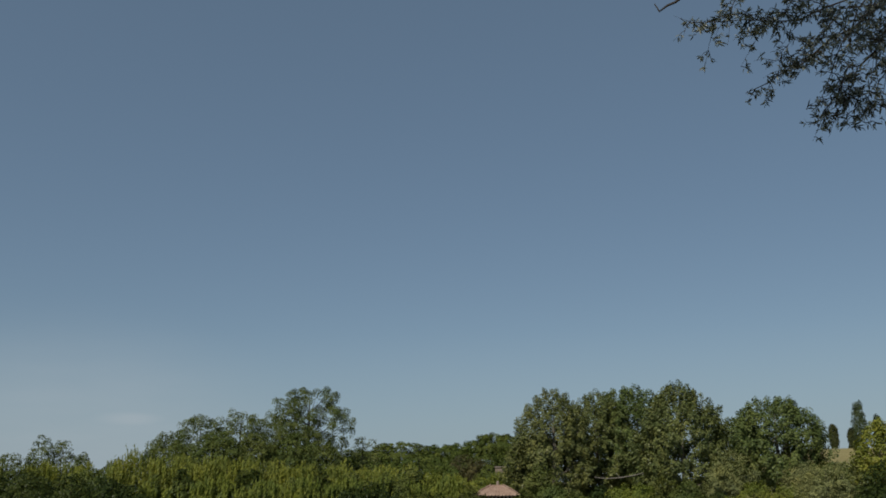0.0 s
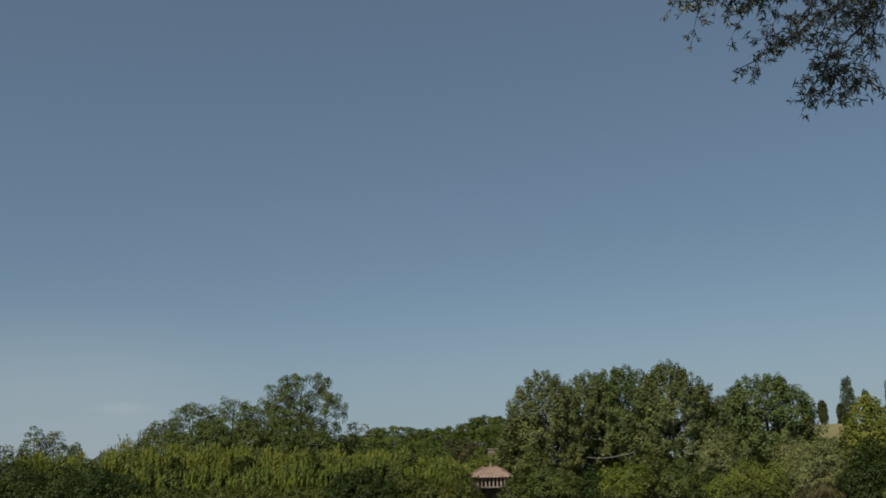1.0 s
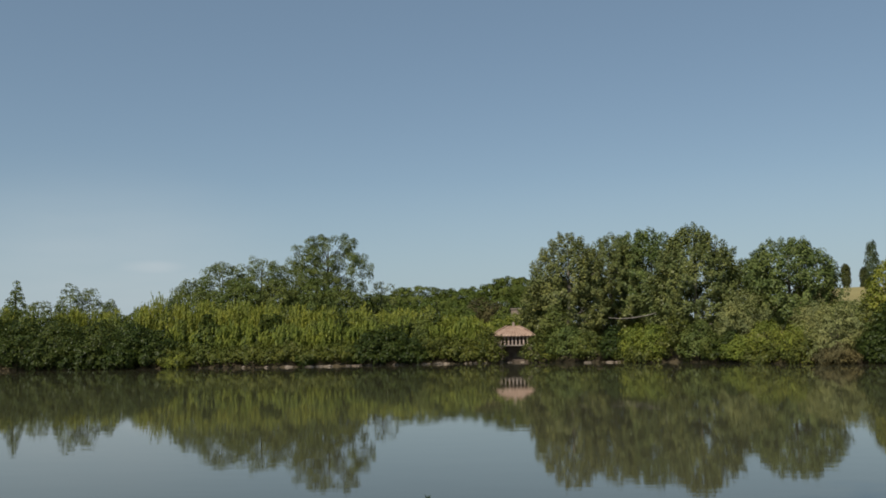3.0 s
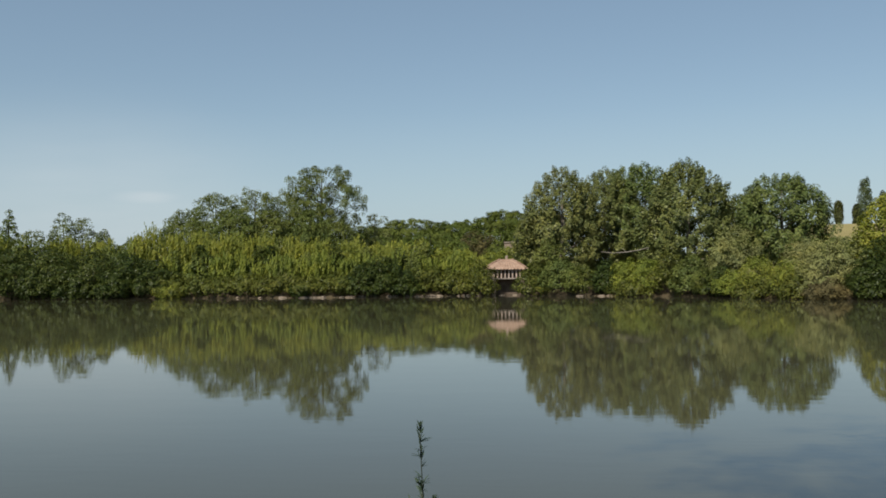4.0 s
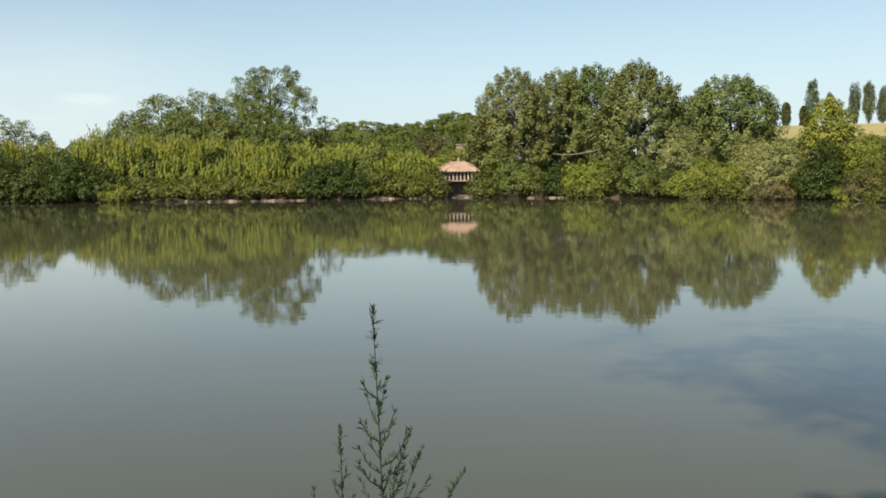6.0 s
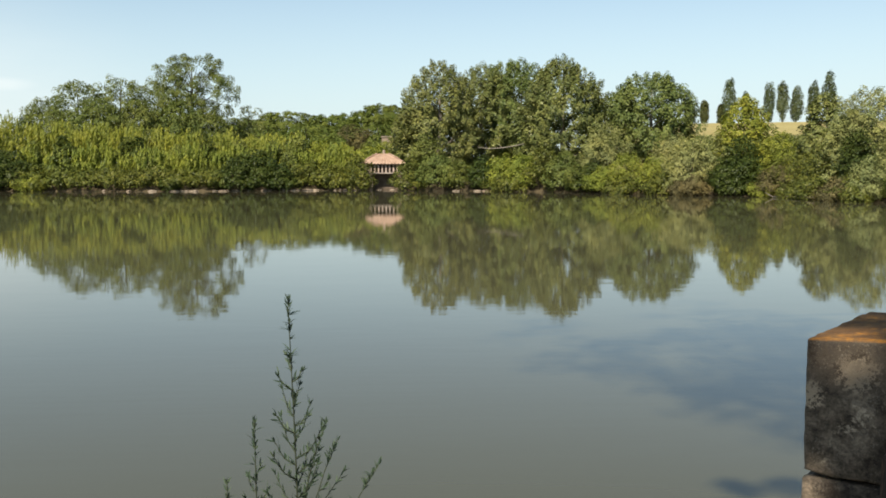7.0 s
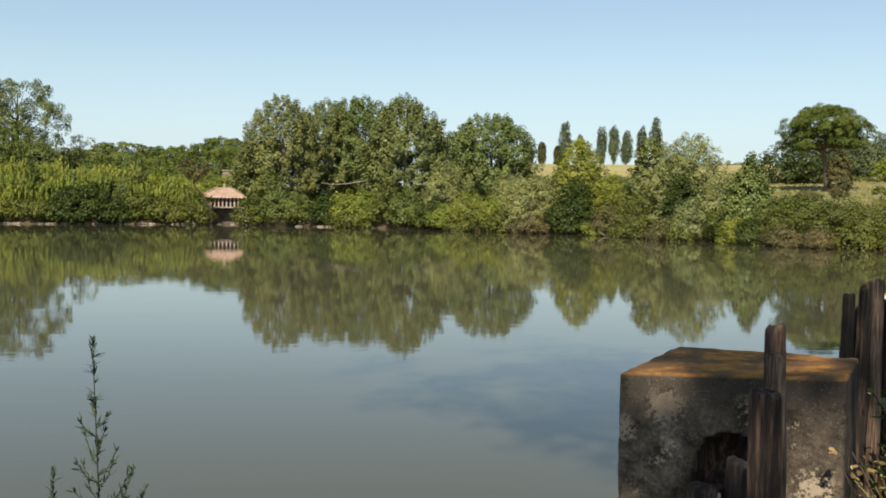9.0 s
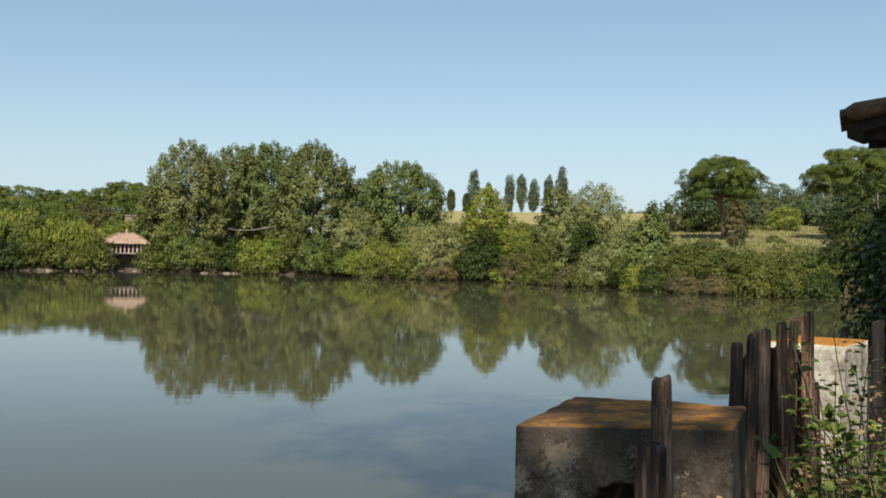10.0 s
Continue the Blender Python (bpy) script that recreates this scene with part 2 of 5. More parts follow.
def concrete(name, lichen, spread=0.0):
    """Old dark concrete: soft brown grime, a black crust near the top edge, speckled pale lichen spots."""
    m, t, b, link = nodes_of(name)
    big = noise_node(t, 4.2, 5.0, 0.55, stretch=(1, 1, 0.55))
    mid = noise_node(t, 14.0, 6.0, 0.7)
    fine = noise_node(t, 70.0, 6.0, 0.75)
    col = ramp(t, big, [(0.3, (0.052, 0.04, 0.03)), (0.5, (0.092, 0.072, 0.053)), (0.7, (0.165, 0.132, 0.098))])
    col = mix(t, 0.9, col, ramp(t, mid, [(0.38, (0.38, 0.36, 0.35)), (0.5, (0.95, 0.94, 0.93)), (0.62, (1.5, 1.48, 1.45))]), "MULTIPLY")
    col = mix(t, 0.75, col, ramp(t, fine, [(0.38, (0.45, 0.45, 0.45)), (0.62, (1.5, 1.48, 1.45))]), "MULTIPLY")
    # pale lichen spots with crumbly edges
    spots = mix(t, 0.42, noise_node(t, 5.2, 3.0, 0.5), noise_node(t, 55.0, 5.0, 0.75))
    pale = ramp(t, spots, [(0.605, (0, 0, 0)), (0.66, (1, 1, 1))])
    col = mix(t, pale, col, (0.4, 0.325, 0.235))
    # four larger bleached, crumbly-edged patches on the front face, sun dapples painted in
    tc = t.nodes.new("ShaderNodeTexCoord")
    crumbs = ramp(t, mix(t, 0.68, mid, fine), [(0.43, (0, 0, 0)), (0.55, (1, 1, 1))])
    for place, radius in (((-0.35, -0.127, 1.205), 0.068), ((-0.14, -0.275, 1.215), 0.06), ((-0.452, -0.053, 1.12), 0.045), ((0.0, -0.37, 1.0), 0.06)):
        far_off = t.nodes.new("ShaderNodeVectorMath")
        far_off.operation = "DISTANCE"
        far_off.inputs[1].default_value = place
        link(tc.outputs["Object"], far_off.inputs[0])
        fade = t.nodes.new("ShaderNodeMapRange")
        fade.inputs[1].default_value, fade.inputs[2].default_value, fade.inputs[3].default_value, fade.inputs[4].default_value = radius * 0.3, radius * 1.2, 1.0, 0.0
        link(far_off.outputs["Value"], fade.inputs[0])
        patch = ramp(t, mix(t, 0.5, fade.outputs[0], crumbs), [(0.52, (0, 0, 0)), (0.72, (0.85, 0.85, 0.85))])
        col = mix(t, patch, col, (0.4, 0.315, 0.22))
    # black weather crust along the upper edge
    sep = t.nodes.new("ShaderNodeSeparateXYZ")
    link(tc.outputs["Object"], sep.inputs[0])
    band = t.nodes.new("ShaderNodeMapRange")
    band.inputs[1].default_value, band.inputs[2].default_value = 1.1, 1.27
    link(sep.outputs[2], band.inputs[0])
    crumb = mix(t, band.outputs[0], (0.0, 0.0, 0.0), ramp(t, mix(t, 0.5, mid, fine), [(0.42, (0, 0, 0)), (0.53, (0.85, 0.85, 0.85))]))
    col = mix(t, crumb, col, (0.035, 0.03, 0.026))
    # fine pale lichen specks
    specks = ramp(t, mix(t, 0.35, noise_node(t, 150.0, 3.0, 0.6), noise_node(t, 11.0, 3.0, 0.6)), [(0.56, (0, 0, 0)), (0.68, (0.3, 0.3, 0.3))])
    col = mix(t, specks, col, (0.36, 0.32, 0.26))
    if lichen:
        f = ramp(t, noise_node(t, 6.0, 6.0, 0.7), [(0.49 - spread, (0, 0, 0)), (0.64 - spread, (1, 1, 1))])
        crust = ramp(t, noise_node(t, 30.0, 4.0, 0.6), [(0.3, (0.2, 0.085, 0.018)), (0.55, (0.46, 0.19, 0.024)), (0.75, (0.58, 0.29, 0.055))])
        brown = ramp(t, mid, [(0.3, (0.09, 0.044, 0.018)), (0.7, (0.2, 0.103, 0.036))])
        top = mix(t, f, mix(t, 0.85, col, brown), crust)
        # the lichen keeps to the upward faces and creeps over the rounded edge
        geo = t.nodes.new("ShaderNodeNewGeometry")
        facing = t.nodes.new("ShaderNodeSeparateXYZ")
        link(geo.outputs["True Normal"], facing.inputs[0])
        jitter = t.nodes.new("ShaderNodeMath")
        jitter.operation = "MULTIPLY_ADD"
        link(mid, jitter.inputs[0])
        jitter.inputs[1].default_value = 0.9
        link(facing.outputs[2], jitter.inputs[2])
        upward = t.nodes.new("ShaderNodeMapRange")
        upward.inputs[1].default_value, upward.inputs[2].default_value = 0.65, 1.15
        link(jitter.outputs[0], upward.inputs[0])
        col = mix(t, upward.outputs[0], col, top)
    link(col, b.inputs["Base Color"])
    b.inputs["Roughness"].default_value = 0.92
    b.inputs["Specular IOR Level"].default_value = 0.2
    bump(t, b, mix(t, 0.45, mid, fine), 0.6, 0.012)
    return m


# dark copy for the near pillar: tree shade is also in its colour
CONCRETE = concrete("weathered_concrete", False)
CONCRETE_TOP = concrete("lichen_concrete", True, 0.02)
# wider orange for the far top: its sun is put into the colour
LICHEN_TOP = concrete("orange_lichen_concrete", True, 0.16)
# sunlit copy for the far pillar: full sun raised into its colour
CONCRETE_SUNLIT = rough_material("sunlit_pale_concrete", (0.13, 0.1, 0.07), (0.55, 0.49, 0.385), (0.78, 0.72, 0.62), 7.0, 0.92, 0.5, 0.01)


def ground_material(name, stops, scale):
    m, t, b, link = nodes_of(name)
    col = ramp(t, noise_node(t, scale, 8.0, 0.65), stops)
    col = mix(t, 0.7, col, ramp(t, noise_node(t, 2.5, 5.0, 0.7), [(0.3, (0.6, 0.6, 0.55)), (0.7, (1.3, 1.28, 1.2))]), "MULTIPLY")
    link(col, b.inputs["Base Color"])
    b.inputs["Roughness"].default_value = 0.95
    b.inputs["Specular IOR Level"].default_value = 0.1
    bump(t, b, noise_node(t, 4.0, 6.0, 0.7), 0.8, 0.1)
    return m


SOIL = ground_material("bank_soil", [(0.3, (0.05, 0.04, 0.025)), (0.55, (0.1, 0.078, 0.05)), (0.75, (0.09, 0.09, 0.03))], 0.8)
MEADOW = ground_material("dry_meadow", [(0.3, (0.15, 0.16, 0.065)), (0.5, (0.22, 0.2, 0.1)), (0.72, (0.33, 0.24, 0.14))], 0.09)
FIELD = ground_material("ripe_field", [(0.3, (0.27, 0.22, 0.095)), (0.55, (0.34, 0.285, 0.125)), (0.75, (0.4, 0.34, 0.165))], 0.05)


def water_material():
    m, t, b, link = nodes_of("murky_water")
    murk = ramp(t, noise_node(t, 0.06, 3.0, 0.5), [(0.35, (0.0635, 0.0605, 0.0345)), (0.65, (0.079, 0.0755, 0.0425))])
    link(murk, b.inputs["Base Color"])
    b.inputs["Roughness"].default_value = 0.012
    b.inputs["IOR"].default_value = 1.33
    a = noise_node(t, 1.3, 3.0, 0.5, stretch=(0.5, 1.0, 1))
    c = noise_node(t, 9.0, 2.0, 0.5, stretch=(0.12, 1.0, 1))
    s = t.nodes.new("ShaderNodeMath")
    s.operation = "MULTIPLY_ADD"
    link(c, s.inputs[0])
    s.inputs[1].default_value = 0.36
    link(a, s.inputs[2])
    bump(t, b, s.outputs[0], 0.024, 0.05)
    return m


WATER = water_material()

# ---------------------------------------------------------------- mesh helpers


def polar(az, d, z=0.0):
    return Vector((d * math.sin(radians(az)), d * math.cos(radians(az)), z))


def rise(d, tan_el):
    """The height that stands at that tangent over the eye's level, d metres off."""
    return 1.8 + d * tan_el


def mesh_of(name, verts, faces, material, smooth=False):
    me = bpy.data.meshes.new(name)
    me.from_pydata([tuple(v) for v in verts], [], faces)
    me.materials.append(material)
    if smooth:
        me.shade_smooth()
    return me


def part(name, data, material, parent, label="", smooth=False):
    """One mesh object under a thing or a part; data: a bmesh, a mesh or (verts, faces)."""
    if isinstance(data, bmesh.types.BMesh):
        me = bpy.data.meshes.new(name)
        data.to_mesh(me)
        data.free()
        me.materials.append(material)
        if smooth:
            me.shade_smooth()
    elif isinstance(data, bpy.types.Mesh):
        me = data
    else:
        me = mesh_of(name, data[0], data[1], material, smooth)
    ob = new(name, me)
    ob.parent = parent
    return tagged(ob, label) if label else ob


def thing(name, at, label, category, group="", kind="", turn=0.0):
    ob = new(name)
    ob.empty_display_size = 0.2
    ob.matrix_basis = pose(*at, 0, 0, turn)
    return tagged(ob, label, category, group, kind)


def tube(path, radii, sides=6, store=None):
    """A tapered tube along a path, closed at its ends."""
    verts, faces = store if store else ([], [])
    base = len(verts)
    path = [Vector(p) for p in path]
    for i, p in enumerate(path):
        d = (path[min(i + 1, len(path) - 1)] - path[max(i - 1, 0)]).normalized()
        u = d.cross(Vector((0.31, 0.95, 0.05))).normalized()
        w = d.cross(u)
        for k in range(sides):
            a = 2 * math.pi * k / sides
            verts.append(p + (u * math.cos(a) + w * math.sin(a)) * radii[i])
    for i in range(len(path) - 1):
        for k in range(sides):
            a, b = base + i * sides + k, base + i * sides + (k + 1) % sides
            faces.append((a, b, b + sides, a + sides))
    faces.append(tuple(base + k for k in reversed(range(sides))))
    top = base + (len(path) - 1) * sides
    faces.append(tuple(top + k for k in range(sides)))
    return verts, faces


def unit(v):
    return v / np.maximum(np.linalg.norm(v, axis=1, keepdims=True), 1e-9)


def leaf_mesh(name, pts, normals, along, length, width, material):
    """Many small pointed leaves: a rhombus each, slightly folded along its midrib."""
    n = len(pts)
    normals = unit(normals)
    along = unit(along - normals * np.sum(along * normals, 1, keepdims=True))
    side = np.cross(normals, along)
    length, width = np.asarray(length).reshape(-1, 1), np.asarray(width).reshape(-1, 1)
    v = np.empty((n, 4, 3))
    v[:, 0] = pts - along * length * 0.5
    v[:, 1] = pts + side * width * 0.5 + normals * width * 0.18 - along * length * 0.05
    v[:, 2] = pts + along * length * 0.5 - normals * length * 0.06
    v[:, 3] = pts - side * width * 0.5 + normals * width * 0.18 - along * length * 0.05
    me = bpy.data.meshes.new(name)
    me.vertices.add(4 * n)
    me.vertices.foreach_set("co", v.reshape(-1))
    me.loops.add(4 * n)
    me.loops.foreach_set("vertex_index", np.arange(4 * n, dtype=np.int32))
    me.polygons.add(n)
    me.polygons.foreach_set("loop_start", np.arange(0, 4 * n, 4, dtype=np.int32))
    me.update(calc_edges=True)
    me.materials.append(material)
    return me


def foliage(name, rng, clumps, per_clump, leaf, width, material, up=0.35, wild=0.7, flat=0.75, centre=None, hang=0.0, spray=1.0):
    """Leaves on the hulls of many tufts, denser on their outer and upper sides. clumps: rows of x, y, z, radius."""
    c = np.asarray(clumps, float)
    k = np.maximum(6, (per_clump * (c[:, 3] / np.mean(c[:, 3])) ** 2)).astype(int)
    idx = np.repeat(np.arange(len(c)), k)
    mid = np.mean(c[:, :3], 0) if centre is None else np.asarray(centre, float)
    out = unit(unit(c[:, :3] - mid) + rng.normal(size=(len(c), 3)) * 0.25)[idx]
    axis = unit(out * np.array([0.75, 0.75, 0.45]) + np.array([0, 0, 0.6]))
    d = unit(unit(rng.normal(size=(len(idx), 3))) + axis * 0.75)
    r = c[idx, 3][:, None] * (0.35 + 0.7 * rng.random((len(idx), 1)) ** 0.45)
    pts = c[idx, :3] + d * r * np.array([1, 1, flat])
    if spray > 1:  # stretch each tuft upwards and outwards
        pts = pts + axis * np.sum(d * axis, 1, keepdims=True) * r * (spray - 1)
    nrm = d + axis * 0.45 + np.array([0, 0, up * 0.7]) + rng.normal(size=d.shape) * wild * 0.42
    along = rng.normal(size=d.shape) * 0.7 + axis * 0.7 + np.array([0, 0, -hang])
    ln = leaf * rng.uniform(0.7, 1.3, len(idx))
    return leaf_mesh(name, pts, nrm, along, ln, ln * width, material)


def envelope(rng, n, h0, h1, radius, profile, clump, inner=0.35, lean=(0, 0), gap=0.66):
    """Tufts over a crown, kept apart from one another: profile gives its half-width by height (0 at its base, 1 at its top)."""
    rows = np.zeros((n, 4))
    ks = [k for k, _ in profile]
    vs = [v for _, v in profile]
    ph = rng.uniform(0, 6.28, 4)
    m, misses = 0, 0
    while m < n:
        h = rng.random()
        w = np.interp(h, ks, vs)
        if rng.random() > w + 0.12:
            continue
        a = rng.uniform(0, 2 * math.pi)
        q = inner + (1 - inner) * rng.random() ** 0.32
        lobes = 1 + 0.13 * math.sin(3 * a + ph[0] + 4 * h) + 0.11 * math.sin(5 * a + ph[1] - 7 * h)
        r = radius * w * q * lobes
        cr = clump * rng.uniform(0.65, 1.35)
        p = np.array((r * math.cos(a) + lean[0] * h, r * math.sin(a) + lean[1] * h, h0 + h * (h1 - h0) - cr * 0.4, cr))
        if m and np.any(np.sum((rows[:m, :3] - p[:3]) ** 2, 1) < (gap * (rows[:m, 3] + cr)) ** 2):
            misses += 1
            if misses % 8 == 0:
                gap *= 0.97
            continue
        rows[m] = p
        m += 1
    return [tuple(p) for p in rows.tolist()]


OVAL = [(0.0, 0.5), (0.15, 0.82), (0.35, 1.0), (0.6, 0.92), (0.8, 0.66), (0.93, 0.38), (1.0, 0.12)]
ROUND = [(0.0, 0.45), (0.2, 0.85), (0.45, 1.0), (0.7, 0.9), (0.88, 0.6), (1.0, 0.2)]
COLUMN = [(0.0, 0.5), (0.1, 0.85), (0.5, 1.0), (0.8, 0.88), (0.93, 0.6), (1.0, 0.3)]
PLUME = [(0.0, 0.35), (0.12, 0.6), (0.3, 0.95), (0.5, 1.0), (0.72, 0.9), (0.88, 0.72), (1.0, 0.3)]
CONE = [(0.0, 0.8), (0.15, 1.0), (0.4, 0.75), (0.7, 0.42), (0.9, 0.18), (1.0, 0.04)]
TOP_HEAVY = [(0.0, 0.25), (0.25, 0.5), (0.5, 0.9), (0.72, 1.0), (0.88, 0.8), (1.0, 0.4)]
HEAP = [(0.0, 0.86), (0.16, 1.0), (0.32, 0.97), (0.6, 0.8), (0.85, 0.5), (1.0, 0.18)]


def trunk_and_limbs(tree, rng, height, thick, clumps, limbs, bark, fork=0.25, reach=0.8, bend=0.25):
    n = 7
    px, py = rng.uniform(-bend, bend, 2)
    spine = [Vector((px * math.sin(2.2 * k / n) * k / n, py * math.sin(1.7 * k / n) * k / n, height * reach * k / n)) for k in range(n + 1)]
    spine[0].z = -0.3
    part("trunk", tube(spine, [thick * (1.15 if k == 0 else 1 - 0.85 * k / n) for k in range(n + 1)], 8), bark, tree, smooth=True)
    pick = rng.choice(len(clumps), min(limbs, len(clumps)), replace=False)
    for i in pick:
        c = Vector(clumps[i][:3])
        f = min(max((c.z / height - 0.18) / reach, fork), 0.9)
        k = f * n
        a = spine[int(k)].lerp(spine[min(int(k) + 1, n)], k - int(k))
        m = a.lerp(c, 0.5) + Vector((0, 0, -0.08 * (c - a).length))
        t = thick * (1 - 0.8 * f) * 0.5
        part("limb", tube([a, m, c], [t, t * 0.6, t * 0.18], 5), bark, tree)


def make_tree(name, at, height, radius, profile, label, category, seed, leaf_mat, bark, clumps=240, clump=0.62, per=46, leaf=0.2,
              width=0.62, crown_from=0.08, thick=0.22, limbs=16, inner=0.3, up=0.35, wild=0.7, lean=(0, 0), group="", hang=0.0, fork=0.25, reach=0.85, flat=0.9, spray=1.0, bare=None):
    rng = np.random.RandomState(seed)
    tree = thing(name, at, label, category, group)
    rows = envelope(rng, clumps, height * crown_from, height * 0.975 - clump * 0.35, radius, profile, clump, inner, lean)
    if bare:  # a thin place in the crown where the trunk shows
        rows = [c for c in rows if not (abs(c[0]) < 0.42 and c[1] < 0.3 and bare[0] < c[2] / height < bare[1])]
    mid = (0, 0, height * (0.4 + crown_from * 0.4))
    part("crown", foliage("crown", rng, rows, per, leaf, width, leaf_mat, up, wild, flat, centre=mid, hang=hang, spray=spray), leaf_mat, tree)
    trunk_and_limbs(tree, rng, height, thick, rows, limbs, bark, fork, reach)
    return tree


def make_bush(name, at, height, radius, label, seed, leaf_mat, clumps=70, clump=0.36, per=44, leaf=0.15, width=0.6, profile=HEAP,
              category="bush", group="", stems=7, bark=BARK_DARK, squash=1.0, hang=0.0, up=0.35, spray=1.0, wild=0.7):
    rng = np.random.RandomState(seed)
    bush = thing(name, at, label, category, group)
    rows = envelope(rng, clumps, min(0.2, height * 0.1), height, radius, profile, clump, 0.3)
    rows = [(x, y * squash, z, r) for x, y, z, r in rows]
    part("foliage", foliage("foliage", rng, rows, per, leaf, width, leaf_mat, up, wild, centre=(0, 0, height * 0.3), hang=hang, spray=spray), leaf_mat, bush)
    for i in rng.choice(len(rows), min(stems, len(rows)), replace=False):
        c = Vector(rows[i][:3])
        b = Vector((c.x * 0.12, c.y * 0.12, -0.25))
        m = b.lerp(c, 0.55) + Vector((c.x * 0.1, c.y * 0.1, 0.1))
        part("stem", tube([b, m, c], [0.05, 0.032, 0.01], 5), bark, bush)
    return bush


# ---------------------------------------------------------------- ground and water
FAR_SHORE = [(-36, 95), (-30, 88), (-25, 83), (-21, 80), (-16, 75.5), (-12, 74), (-6, 74.5), (-2.5, 74.5), (-2.25, 79.6), (0.05, 79.6), (0.3, 73.4), (4, 71), (9, 68), (14, 63.5),
             (17.5, 60.5), (21, 60), (23.5, 57), (25, 53), (28, 51), (31, 48), (35, 46.3), (40, 46), (42, 50), (46, 52)]
NEAR_SHORE = [(50, 44), (49, 25), (44.5, 16), (42.3, 13), (41.8, 9.5), (42.3, 7), (42, 5.3), (40, 4.3), (37, 3.3), (30, 2.6), (18, 2.1), (0, 1.9), (-30, 2.1),
              (-60, 3.5), (-75, 8), (-75, 30), (-58, 75)]
LAKE = np.array([polar(a, d)[:2] for a, d in FAR_SHORE + NEAR_SHORE])


def lake_distance(p):
    """Metres from the lake's edge: positive on land, negative over the water."""
    a, b = LAKE, np.roll(LAKE, -1, 0)
    best = np.full(len(p), 1e9)
    inside = np.zeros(len(p), bool)
    for (ax, ay), (bx, by) in zip(a, b):
        e = np.array([bx - ax, by - ay])
        w = p - np.array([ax, ay])
        t = np.clip(w @ e / (e @ e), 0, 1)[:, None]
        best = np.minimum(best, np.linalg.norm(w - t * e, axis=1))
        cross = ((ay > p[:, 1]) != (by > p[:, 1])) & (p[:, 0] < (bx - ax) * (p[:, 1] - ay) / (by - ay + 1e-12) + ax)
        inside ^= cross
    return np.where(inside, -best, best)


def smooth01(x):
    x = np.clip(x, 0, 1)
    return x * x * (3 - 2 * x)


def ground_height(p):
    p = np.atleast_2d(np.asarray(p, float))
    sd = lake_distance(p)
    d = np.hypot(p[:, 0], p[:, 1])
    az = np.degrees(np.arctan2(p[:, 0], p[:, 1]))
    hill = np.interp(d, [45, 60, 75, 92, 120, 170, 200, 225, 300, 600, 4000], [0.3, 0.7, 1.7, 3.0, 5.3, 8.9, 10.2, 9.8, 7, 5, 4])
    flat = np.interp(d, [60, 75, 90, 130, 200, 300, 4000], [0.2, 0.4, 1.2, 2.4, 3.4, 3.4, 4])
    w = smooth01((az - 8) / 9) * (az < 120)
    land = (hill * w + flat * (1 - w)) * smooth01(sd / 9) * smooth01((d - 20) / 20)
    land = land + 0.42 * smooth01(sd / 0.8)
    wob = 0.12 * np.sin(p[:, 0] * 0.9 + 1.3 * np.sin(p[:, 1] * 0.4)) * np.sin(p[:, 1] * 0.7) * smooth01(sd / 3)
    return np.where(sd > 0, land + wob * 0.5, -1.3 * smooth01(-sd / 1.6))


def on_ground(az, d):
    v = polar(az, d)
    return (v.x, v.y, float(ground_height([(v.x, v.y)])[0]))


def build_ground():
    azs = np.radians(np.concatenate([np.arange(-60, 60, 0.6), np.arange(60, 300, 4.0)]))
    rs = np.concatenate([np.linspace(0.25, 8, 34), np.geomspace(8.4, 44, 24), np.arange(44.6, 96, 0.8), np.geomspace(97, 4000, 60)])
    g = np.stack(np.meshgrid(rs, azs), -1).reshape(-1, 2)
    xy = np.stack([g[:, 0] * np.sin(g[:, 1]), g[:, 0] * np.cos(g[:, 1])], 1)
    z = ground_height(xy)
    verts = np.column_stack([xy, z]).tolist()
    na, nr = len(azs), len(rs)
    faces = []
    for i in range(na):
        j = (i + 1) % na
        for k in range(nr - 1):
            faces.append((i * nr + k, i * nr + k + 1, j * nr + k + 1, j * nr + k))
    verts.append((0, 0, float(ground_height([(0, 0)])[0])))
    for i in range(na):
        faces.append((len(verts) - 1, i * nr, ((i + 1) % na) * nr))
    me = mesh_of("ground", verts, faces, SOIL, True)
    me.materials.append(MEADOW)
    me.materials.append(FIELD)
    c = np.empty(len(me.polygons) * 3)
    me.polygons.foreach_get("center", c)
    c = c.reshape(-1, 3)
    d = np.hypot(c[:, 0], c[:, 1])
    az = np.degrees(np.arctan2(c[:, 0], c[:, 1]))
    mi = np.where((d > 40) & (lake_distance(c[:, :2]) > 9), 1, 0)
    mi = np.where((d > 118) & (az > 8) & (az < 31.5), 2, mi)
    me.polygons.foreach_set("material_index", mi.astype(np.int32))
    return tagged(new("ground", me), "lake banks, dry meadow and ripe hill field", "ground", kind="structure")


build_ground()
water_mesh = mesh_of("water", [(-110, -6, 0), (60, -6, 0), (60, 110, 0), (-110, 110, 0)], [(0, 1, 2, 3)], WATER)
tagged(new("water", water_mesh), "still murky green lake water with clear reflections", "lake", kind="structure")

